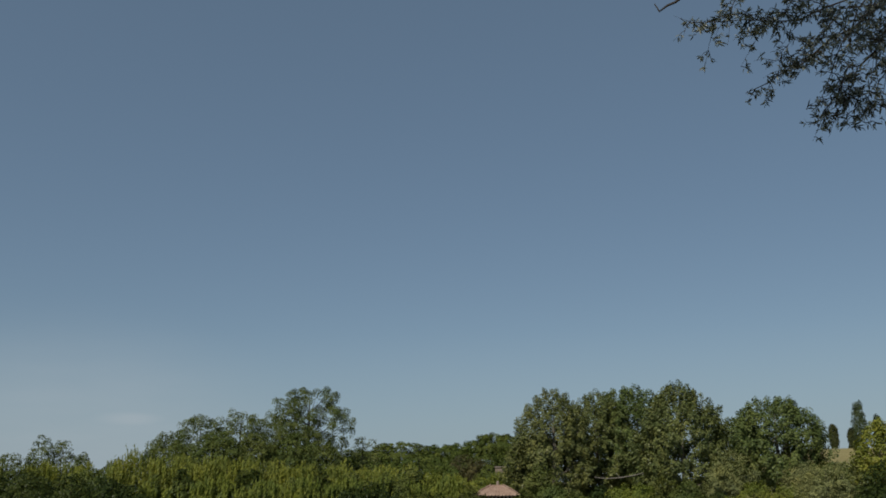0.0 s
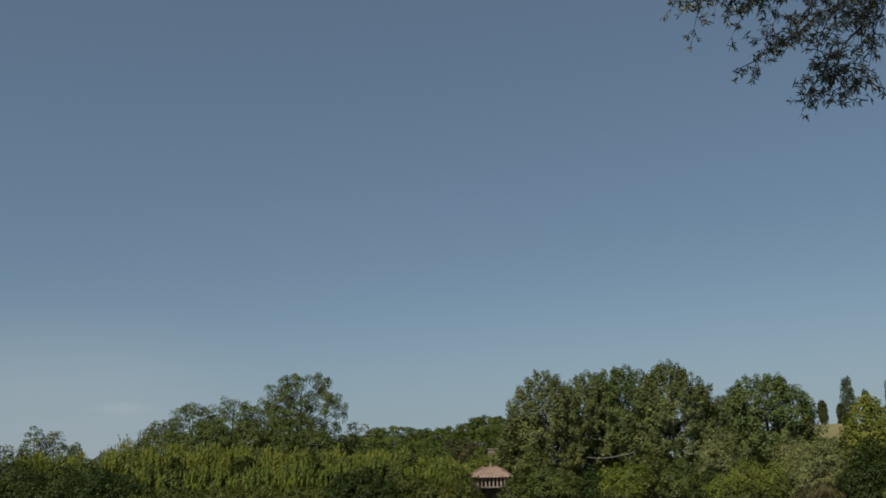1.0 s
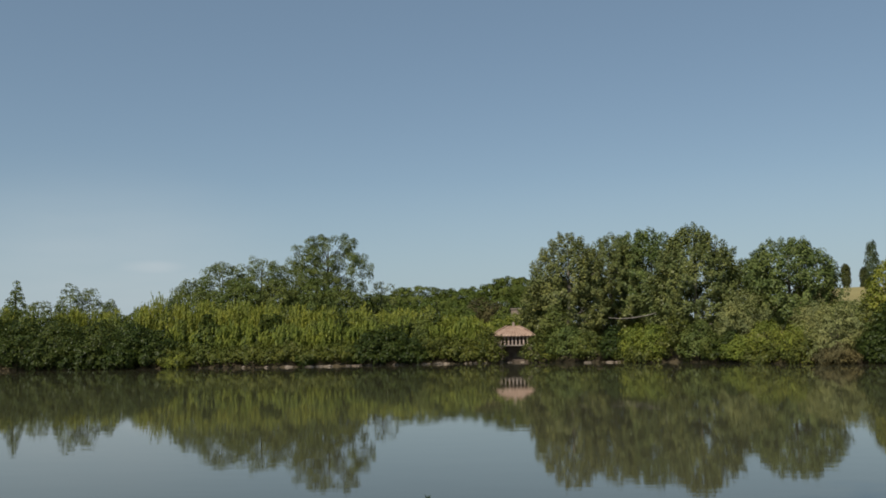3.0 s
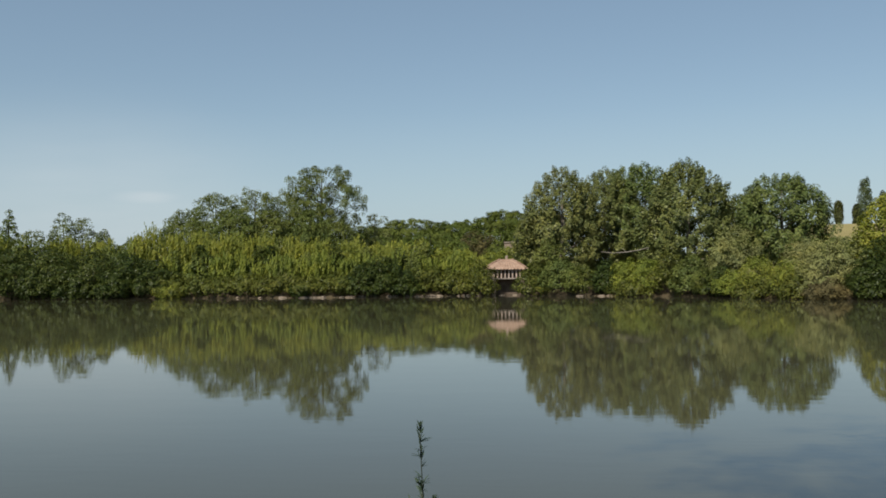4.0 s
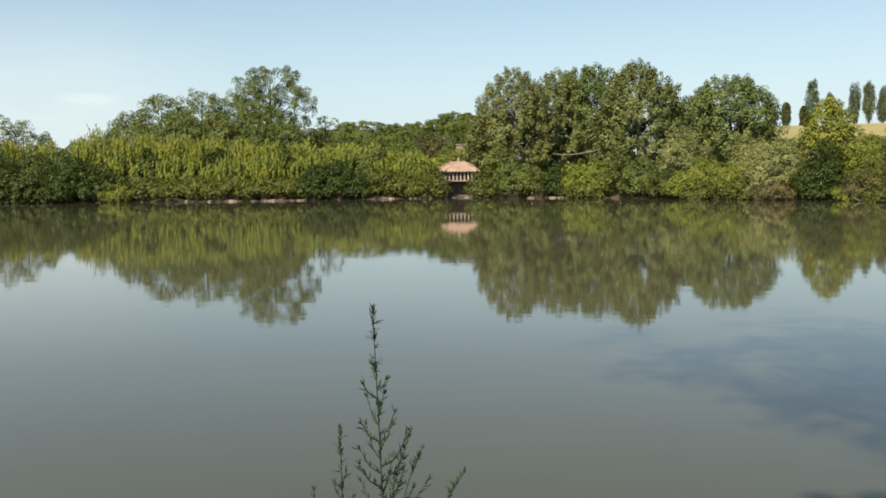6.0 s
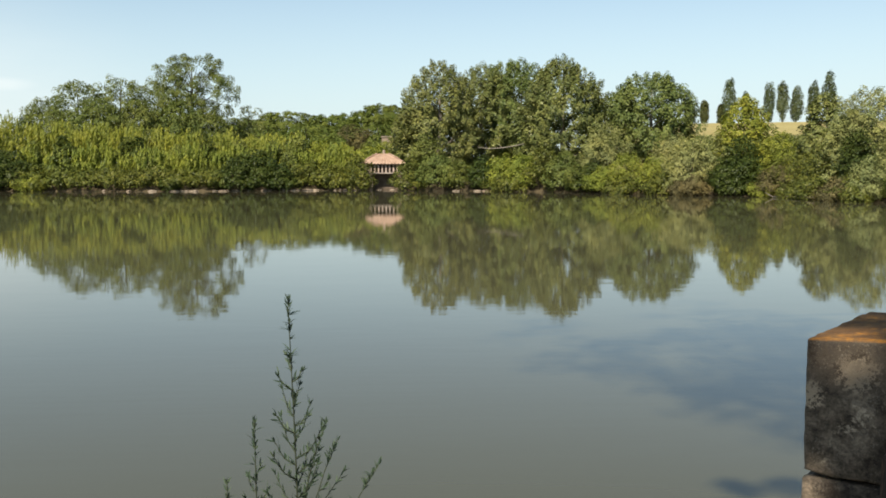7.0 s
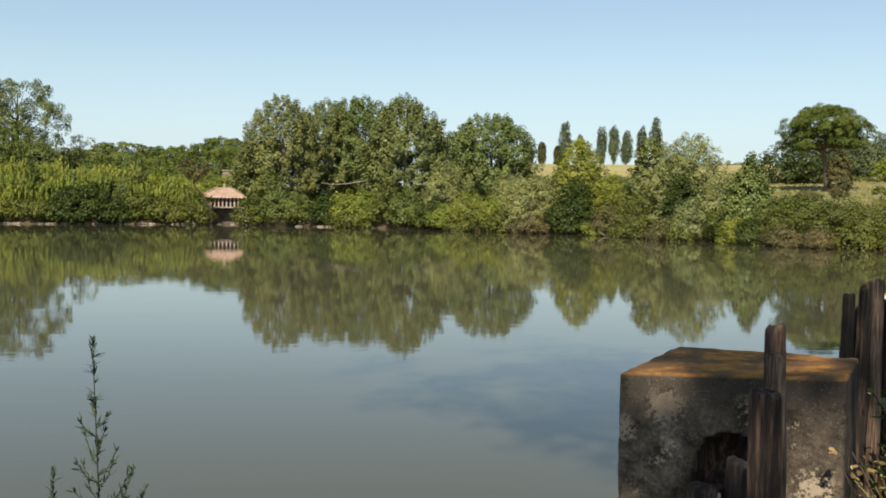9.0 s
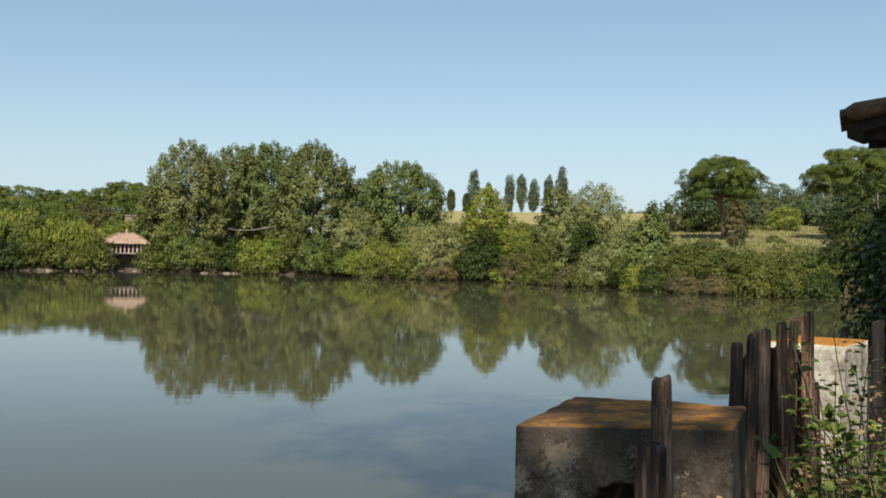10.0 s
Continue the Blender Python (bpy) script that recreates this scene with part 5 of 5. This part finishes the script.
def hut():
    ob = thing("sluice_hut", (5.34, 6.07, 0), "old wooden sluice hut with a mossy tiled roof on the bank", "hut", turn=-41.5)
    # local x runs to the right along the front, y away from the lake's near bank
    part("wall", box(([], []), (0.75, 0.3, -0.5), (3.4, 0.95, 2.9)), WOOD_OLD, ob, "dark weathered boarded wall")
    # near-black beams and deck: the eave's deep shade is put into their colour
    for k, y in enumerate((0.12, 0.7)):
        part("beam", box(([], []), (0.2, y, 2.775), (3.9, y + 0.14, 2.88)), WOOD_DARK, ob, "dark roof beam")
    deck = part("roof_deck", ([(0.03, 0, 2.89), (2.7, 0, 2.89 + 2.7 * 0.25), (2.7, 0.98, 2.89 + 2.7 * 0.25), (0.03, 0.98, 2.89), (0.16, 0, 2.83), (2.7, 0, 2.83 + 2.5 * 0.25), (2.7, 0.98, 2.83 + 2.5 * 0.25), (0.16, 0.98, 2.83)],
                       [(0, 1, 2, 3), (7, 6, 5, 4), (0, 4, 5, 1), (1, 5, 6, 2), (2, 6, 7, 3), (3, 7, 4, 0)]), WOOD_DARK, ob, "dark roof boards")
    for k in range(7):  # lumpy mossy tiles along the verge
        x0, lift = k * 0.36 + 0.03, 0.012 * math.sin(k * 2.2)
        pts_ = [(x0 + f * 0.44, -0.03, 2.925 + 0.25 * (x0 + f * 0.44) + lift + 0.03 * (1 - f)) for f in (0.0, 0.15, 0.5, 1.0)]
        part("verge_tile", tube(pts_, [0.045, 0.075, 0.07, 0.058], 9), TILE_OLD, deck, smooth=True)
    # rows of overlapping half-round tiles, up the slope to the ridge and down again
    slope = 0.25
    for row in range(9):
        x0 = row * 0.3
        for col in range(4):
            verts, faces = [], []
            for e in (0, 1):
                for k in range(7):
                    a = math.pi * k / 6
                    for thick in (0.0, 0.02):
                        rr = 0.125 - thick
                        verts.append((x0 - 0.02 + e * 0.36, col * 0.24 + 0.13 - math.cos(a) * rr, 2.925 + slope * (x0 + e * 0.36) + math.sin(a) * rr * 0.6 + (0.02 if not e else 0)))
            for k in range(6):
                a, b = k * 2, 14 + k * 2
                faces += [(a, a + 2, b + 2, b), (a + 1, b + 1, b + 3, a + 3)]
                faces += [(a, a + 1, a + 3, a + 2), (b, b + 2, b + 3, b + 1)]
            part("roof_tile", (verts, faces), TILE_OLD, deck)
    return ob


hut()

# ---------------------------------------------------------------- near plants


def blades(name, rows, material):
    """Pointed leaves with a folded midrib: rows of place, direction, normal, length, width."""
    verts, faces = [], []
    for p, d, n, ln, wd in rows:
        d = d.normalized()
        n = (n - d * n.dot(d))
        n = n.normalized() if n.length > 1e-4 else d.orthogonal().normalized()
        s = d.cross(n)
        b = len(verts)
        mid = [p, p + d * ln * 0.35, p + d * ln * 0.7 - n * ln * 0.04, p + d * ln - n * ln * 0.12]
        verts += mid
        for q, k in ((1, 1.0), (2, 0.75)):
            for sg in (1, -1):
                verts.append(mid[q] + s * (sg * wd * 0.5 * k) + n * wd * 0.16)
        faces += [(b, b + 4, b + 1), (b + 1, b + 4, b + 6, b + 2), (b + 2, b + 6, b + 3), (b, b + 1, b + 5), (b + 1, b + 2, b + 7, b + 5), (b + 2, b + 3, b + 7)]
    return mesh_of(name, verts, faces, material, False)


def rand_unit(rng):
    return Vector((rng.gauss(0, 1), rng.gauss(0, 1), rng.gauss(0, 1))).normalized()


def weed(foot, tip, seed, label, spread=0.36, start=0.25, step=0.022, side=1.0, bend=1.0):
    rng = random.Random(seed)
    foot, tip = Vector(foot), Vector(tip)
    ob = thing("tall_weed", foot, label, "weed", "weeds on the near bank")
    n = 18
    H = (tip - foot).length
    spine = []
    for k in range(n + 1):
        f = k / n
        spine.append(Vector(((tip.x - foot.x) * f ** bend, (tip.y - foot.y) * f, (tip.z - foot.z) * f)) + Vector((0.012 * math.sin(5 * f + seed), 0.012 * math.cos(4 * f), 0)) * (1 - f))
    part("stem", tube(spine, [0.0055 * (1 - 0.8 * k / n) for k in range(n + 1)], 6), STEM, ob, smooth=True)

    def along(f):
        k = min(int(f * n), n - 1)
        return spine[k].lerp(spine[k + 1], f * n - k)

    rows = []
    z = start
    turn = rng.uniform(0, 6)
    while z < 0.985:
        p = along(z)
        turn += 2.4 + rng.uniform(-0.4, 0.4)
        out = Vector((math.cos(turn), math.sin(turn) * 0.8, 0))
        below = (1 - z) * H
        length = min(spread, below * (0.19 if below < 0.3 else 0.23)) * rng.uniform(0.5, 1.15) * side
        if length > 0.015 and below > 0.1:
            a = p + out * length * 0.45 + Vector((0, 0, length * 0.28))
            e = p + out * length * 0.8 + Vector((0, 0, length * rng.uniform(0.7, 1.0)))
            shoot = part("side_shoot", tube([p, a, e], [0.0022, 0.0015, 0.0008], 5), STEM, ob)
            spray = []
            m = max(5, int(length / 0.0055))
            for j in range(m):
                g = (j + 1) / m
                q = p.lerp(a, g * 2) if g < 0.5 else a.lerp(e, g * 2 - 1)
                d = ((e - p).normalized() + rand_unit(rng) * 0.75 + Vector((0, 0, 0.25)))
                spray.append((q, d, rand_unit(rng), rng.uniform(0.014, 0.032), rng.uniform(0.0036, 0.0052)))
            for _ in range(5):
                spray.append((e, (e - a).normalized() + rand_unit(rng) * 0.45, rand_unit(rng), rng.uniform(0.012, 0.022), 0.0042))
            part("leaf_spray", blades("leaf_spray", spray, LEAF_WEED), LEAF_WEED, shoot)
        for _ in range(4):
            d = out.lerp(rand_unit(rng), 0.45) + Vector((0, 0, 0.5))
            rows.append((p, d, Vector((0, 0, 1)), rng.uniform(0.016, 0.034), rng.uniform(0.004, 0.0056)))
        z += step / H * rng.uniform(0.7, 1.3)
    for _ in range(30):
        f = rng.uniform(0.95, 1.0)
        rows.append((along(f), Vector((0, 0, 1.1)) + rand_unit(rng) * 0.6, rand_unit(rng), rng.uniform(0.012, 0.026), 0.0046))
    part("foliage", blades("foliage", rows, LEAF_WEED), LEAF_WEED, ob)
    return ob


WL = "thin upright weed with narrow grey-green leaves on the near bank"
weed((-0.20, 2.19, -0.25), (-0.252, 2.186, 1.491), 3, WL, step=0.02)
weed((-0.33, 2.20, -0.25), (-0.335, 2.178, 1.205), 4, WL, spread=0.16, step=0.024)
weed((-0.25, 2.20, -0.25), (-0.14, 2.2, 1.148), 6, WL, spread=0.08, step=0.03, bend=6)
weed((-0.255, 2.19, -0.25), (-0.168, 2.2, 1.19), 9, WL, spread=0.07, step=0.03, bend=7)
weed((-0.2, 2.21, -0.25), (-0.042, 2.2, 1.084), 7, WL, spread=0.1, step=0.03, bend=6)
weed((-0.40, 2.18, -0.25), (-0.40, 2.165, 1.06), 8, WL, spread=0.12, step=0.036)


def bramble(seed, foot, lean, height, label, leaf_mat):
    rng = random.Random(seed)
    foot, lean = Vector(foot), Vector(lean)
    ob = thing("bramble_cane", foot, label, "bramble", "brambles on the near bank")
    n = 10
    path = []
    for k in range(n + 1):
        f = k / n
        path.append(lean * f ** 1.4 + Vector((0.03 * math.sin(7 * f + seed), 0.03 * math.cos(6 * f + seed), height * (1.25 * f - 0.35 * f * f) / 0.9)))
    path[0].z = -0.1
    cane = part("cane", tube(path, [0.006 * (1 - 0.7 * k / n) for k in range(n + 1)], 6), BARK_DARK, ob, smooth=True)
    rows = []
    for k in range(36):
        f = 0.15 + 0.85 * k / 36
        i = min(int(f * n), n - 1)
        p = path[i].lerp(path[i + 1], f * n - i)
        out = rand_unit(rng)
        out.z = abs(out.z) * 0.5
        stalk = p + out * rng.uniform(0.03, 0.07)
        part_len = rng.uniform(0.02, 0.038) if rng.random() < 0.72 else rng.uniform(0.036, 0.055)
        if leaf_mat is LEAF_STRAW:
            part_len *= 0.6
        for s in (-1, 0, 1):
            d = out + out.cross(Vector((0, 0, 1))) * (s * 0.9) + rand_unit(rng) * 0.2
            rows.append((stalk, d, Vector((0, 0, 1)) + rand_unit(rng) * 0.5, part_len * (1.15 if s == 0 else 0.9), part_len * 0.74))
    part("foliage", blades("foliage", rows, leaf_mat), leaf_mat, cane)
    return ob


rng = random.Random(31)
BL = "leafy green bramble cane arching beside the palings"
for i in range(72):
    d = rng.uniform(2.7, 4.9)
    a = rng.uniform(42.0, 46.5)
    p = polar(a, d)
    z = float(ground_height([(p.x, p.y)])[0])
    top = rng.uniform(0.45, 1.12) * (1.0 if d > 3.0 else 0.85)
    dry = i % 7 < 2
    bramble(500 + i, (p.x, p.y, max(z, 0.05)), (rng.uniform(-0.6, 0.25) * (0.45 if d < 3.5 else 1.0), rng.uniform(-0.25, 0.35), 0), top, "dry brown bramble cane beside the palings" if dry else BL, LEAF_STRAW if dry else LEAF_THORN)
for i in range(13):
    p = polar(rng.uniform(41.8, 44.0), rng.uniform(3.5, 4.9))
    z = max(float(ground_height([(p.x, p.y)])[0]), 0.05)
    dry = i % 3 == 0
    bramble(700 + i, (p.x, p.y, z), (rng.uniform(-0.25, 0.15), rng.uniform(-0.1, 0.2), 0), rng.uniform(0.75, 1.12) + (0.42 - min(z, 0.42)), "dry brown bramble cane beside the palings" if dry else BL, LEAF_STRAW if dry else LEAF_THORN)
# dry grass tufts under them
for i in range(32):
    p = polar(rng.uniform(40.5, 48), rng.uniform(3.5, 6.0)) if i < 22 else polar(rng.uniform(41.3, 45.5), rng.uniform(3.6, 5.2))
    z = max(float(ground_height([(p.x, p.y)])[0]), 0.0)
    tuft = thing("grass_tuft", (p.x, p.y, z), "dry straw-coloured grass tuft on the near bank", "grass", "grass tufts on the bank")
    rows = [(Vector((rng.gauss(0, 0.05), rng.gauss(0, 0.05), -0.02)), Vector((rng.gauss(0, 0.28), rng.gauss(0, 0.28), 1)), rand_unit(rng), rng.uniform(0.3, 0.85 if i < 22 else 1.05), rng.uniform(0.005, 0.012)) for _ in range(70 if i < 22 else 100)]
    part("tussock", blades("tussock", rows, GRASS), GRASS, tuft)

# ---------------------------------------------------------------- tree over the bank: its trunk stands behind the camera


def overhanging_tree():
    rng = random.Random(77)
    nrng = np.random.RandomState(77)
    foot = Vector((5.2, 0.9, 0.42))
    ob = thing("overhanging_tree", foot, "near-bank tree with narrow grey-green leaves hanging over the water", "tree")
    at = lambda *p: Vector(p) - foot
    part("trunk", tube([at(5.2, 0.9, 0.1), at(5.15, 1.0, 2.0), at(5.1, 1.2, 3.8), at(5.0, 1.5, 5.6), at(4.9, 1.7, 7.2)], [0.2, 0.17, 0.14, 0.1, 0.03], 10), BARK_DARK, ob, smooth=True)
    part("limb", tube([at(5.1, 1.2, 3.8), at(5.0, 3.0, 5.4), at(4.4, 4.5, 6.2), at(3.5, 5.4, 6.0), at(2.75, 5.9, 5.25)], [0.1, 0.08, 0.055, 0.03, 0.011], 8), BARK_DARK, ob, smooth=True)
    part("limb", tube([at(5.0, 1.5, 5.4), at(4.2, 3.6, 6.8), at(3.0, 5.2, 6.7), at(1.95, 6.2, 5.42)], [0.08, 0.06, 0.04, 0.008], 8), BARK_DARK, ob, smooth=True)
    part("bare_twig", tube([at(1.95, 6.2, 5.6), at(1.55, 6.28, 5.6), at(1.29, 6.37, 5.44), at(1.23, 6.38, 5.42), at(1.17, 6.39, 5.38), at(1.14, 6.4, 5.45)], [0.012, 0.012, 0.011, 0.01, 0.008, 0.004], 6), BARK_DARK, ob, "leafless crooked twig")
    # unseen crown added to shade the hut's eave and the bushes beside it
    crown = []
    while len(crown) < 260:
        g = nrng.uniform(-1, 1, 3)
        if g @ g < 1:
            crown.append((5.0 + 2.6 * g[0] - foot.x, 1.6 + 1.8 * g[1] - foot.y, 8.4 + 1.2 * g[2] - foot.z, nrng.uniform(0.25, 0.5)))
    part("crown", foliage("crown", nrng, crown, 60, 0.17, 0.42, LEAF_NEAR, 0.3, 0.8), LEAF_NEAR, ob)
    rows = []
    paths = []
    sprigs = ([], [])
    for root, tip, arch, thick in BOUGHS + SPRAYS:
        path = []
        for k in range(8):
            f = k / 7
            w = 0.05 * math.sin(math.pi * f)
            path.append(at(*root).lerp(at(*tip), f) + Vector((rng.uniform(-w, w), rng.uniform(-w, w), rng.uniform(-w, w) + arch * math.sin(math.pi * f))))
        paths.append((path, thick))
        for a, b in zip(path[:-1], path[1:]):
            for _ in range(1):
                p = a.lerp(b, rng.random())
                d = (b - a).normalized() + rand_unit(rng) * 0.9 + Vector((0, 0, -0.15))
                ln = rng.uniform(0.08, 0.2)
                paths.append(([p, p + d * ln * 0.5, p + d * ln + Vector((0, 0, -0.03))], 0.005))
    for path, thick in paths:
        part("twig", tube(path, [thick * 0.55 * (1 - 0.75 * k / (len(path) - 1)) for k in range(len(path))], 6), BARK_DARK, ob)
        for a, b in zip(path[:-1], path[1:]):
            m = max(1, int((b - a).length / 0.045))
            for k in range(m):
                p = a.lerp(b, (k + rng.random()) / m)
                # a short drooping sprig with narrow leaves along it
                d = rand_unit(rng)
                d.z = d.z * 0.7 - 0.25
                ln = rng.uniform(0.02, 0.09)
                e = p + d * ln
                tube([p, p.lerp(e, 0.5) + Vector((0, 0, 0.01)), e], [0.003, 0.0022, 0.0012], 4, sprigs)
                for j in range(4 + int(ln / 0.014)):
                    g = rng.random() ** 0.6
                    q = p.lerp(e, min(g + 0.1, 1))
                    out = d.normalized() * 0.7 + rand_unit(rng) * 0.8 + Vector((0, 0, -0.2))
                    rows.append((q, out, rand_unit(rng) + Vector((0, 0, 0.6)), rng.uniform(0.034, 0.054), rng.uniform(0.009, 0.013)))
    tagged(part("fine_twig", sprigs, BARK_DARK, ob), kind="stuff")
    part("foliage", blades("foliage", rows, LEAF_NEAR), LEAF_NEAR, ob, "narrow grey-green leaves")
    return ob


def bank_tree():
    """The tall tree behind the camera whose shade lies on the pillar and the near water."""
    nrng = np.random.RandomState(78)
    foot = Vector((1.2, -5.0, 0.42))
    ob = thing("bank_tree", foot, "tall shady tree on the near bank", "tree")
    at = lambda *p: Vector(p) - foot
    spine = [at(1.2, -5.0, 0.1), at(1.1, -5.0, 4.4), at(0.6, -5.2, 8.6), at(-1.6, -5.6, 12.6), at(-3.3, -5.7, 16.6)]
    part("trunk", tube(spine, [0.3, 0.25, 0.19, 0.12, 0.04], 10), BARK_DARK, ob, smooth=True)
    clumps, low = [], []
    while len(clumps) < 90:
        g = nrng.normal(size=3)
        if g @ g > 7:
            continue
        clumps.append((-3.3 + 0.95 * g[0] - foot.x, -5.4 + 1.2 * g[1] - foot.y, 16 + 0.8 * g[2] - foot.z, nrng.uniform(0.25, 0.6)))
    openings = [(2.17, 3.34, 0.19), (2.12, 3.2, 0.17), (1.88, 3.84, 0.16), (1.62, 3.5, 0.08), (2.35, 3.75, 0.1), (2.15, 4.1, 0.08)]  # gaps in the spray that let the sun through
    # unseen sprays added along the sun's path to dapple the pillar
    while len(low) < 150:
        g = nrng.uniform(-1, 1, 3)
        if g @ g > 1:
            continue
        x, y, z = -1.5 + 0.84 * g[0], -3.74 + 1.3 * g[1], 8.5 + 0.9 * g[2]
        if x + 0.403 * (z - 1) > 2.12 or any(math.hypot(x + 0.408 * z - u, y + 0.875 * z - v) < r for u, v, r in openings):
            continue
        low.append((x - foot.x, y - foot.y, z - foot.z, nrng.uniform(0.07, 0.14)))
    # a second unseen spray added to shade the left palings
    while len(low) < 180:
        g = nrng.uniform(-1, 1, 3)
        if g @ g < 1:
            low.append((-0.5 + 0.32 * g[0] - foot.x, -3.0 + 0.32 * g[1] - foot.y, 8.5 + 0.4 * g[2] - foot.z, nrng.uniform(0.06, 0.12)))
    part("low_bough", tube([spine[2], at(-0.4, -4.4, 8.9), at(-1.36, -3.74, 8.5)], [0.07, 0.045, 0.015], 6), BARK_DARK, ob)
    part("low_spray", foliage("low_spray", nrng, low, 55, 0.11, 0.42, LEAF_NEAR, 0.3, 0.8), LEAF_NEAR, ob)
    for k in range(10):
        c = Vector(clumps[k * 6][:3])
        a = spine[3].lerp(spine[4], k / 12)
        part("limb", tube([a, a.lerp(c, 0.5) + Vector((0, 0, -0.2)), c], [0.07, 0.045, 0.015], 5), BARK_DARK, ob)
    part("crown", foliage("crown", nrng, clumps, 48, 0.15, 0.4, LEAF_NEAR, 0.3, 0.8), LEAF_NEAR, ob)
    return ob


# hanging twigs: root, tip, arch, thickness
BOUGHS = [
    ((2.79, 6.13, 5.35), (1.76, 6.46, 4.72), -0.07, 0.02),
    ((2.59, 5.74, 4.93), (2.05, 5.97, 4.25), 0.02, 0.016),
    ((2.47, 5.63, 5.03), (1.30, 6.04, 5.09), -0.07, 0.014),
    ((2.31, 5.97, 5.07), (1.84, 6.10, 4.77), -0.02, 0.008),
    ((2.41, 5.76, 5.05), (2.07, 5.90, 4.37), 0.02, 0.01),
    ((2.64, 5.83, 4.88), (2.41, 5.91, 4.49), -0.06, 0.01),
    ((2.66, 5.89, 5.11), (2.48, 5.96, 4.83), -0.00, 0.01),
]
SPRAYS = [
    ((2.23, 6.16, 4.88), (1.94, 6.24, 4.78), 0.00, 0.008),
    ((2.32, 5.82, 4.58), (2.18, 5.90, 4.41), -0.00, 0.007),
    ((1.95, 6.13, 5.13), (1.72, 6.20, 5.08), -0.01, 0.006),
    ((2.78, 6.06, 5.27), (2.22, 6.27, 5.04), -0.08, 0.01),
    ((2.13, 5.82, 4.26), (2.29, 5.76, 4.36), -0.02, 0.006),
    ((1.74, 6.14, 5.45), (1.39, 6.23, 5.11), -0.12, 0.006),
    ((2.56, 5.61, 4.96), (1.51, 5.74, 4.97), -0.05, 0.009),
    ((2.46, 5.47, 4.61), (1.80, 5.38, 4.82), -0.03, 0.009),
    ((2.59, 5.91, 4.30), (2.20, 5.81, 4.37), 0.02, 0.009),
    ((2.30, 5.74, 5.15), (1.69, 5.81, 4.96), -0.03, 0.009),
    ((2.67, 5.89, 5.03), (2.26, 5.98, 4.71), 0.02, 0.009),
]
overhanging_tree()
bank_tree()
# dark leaf colour deepens the shade that falls on these bushes
for a, d, t, r, seed in [(46.7, 10.6, 0.085, 0.92, 820), (46.5, 12.2, 0.05, 0.5, 821), (47.4, 9.4, 0.05, 0.7, 822)]:
    at = on_ground(a, d)
    make_bush("shaded_bush", at, rise(d, t) - at[2], r, "dark leafy bush in the shade beside the sluice hut", seed, LEAF_DARK, clumps=130, clump=0.2, per=44, leaf=0.08, profile=ROUND, group="bushes beside the hut")
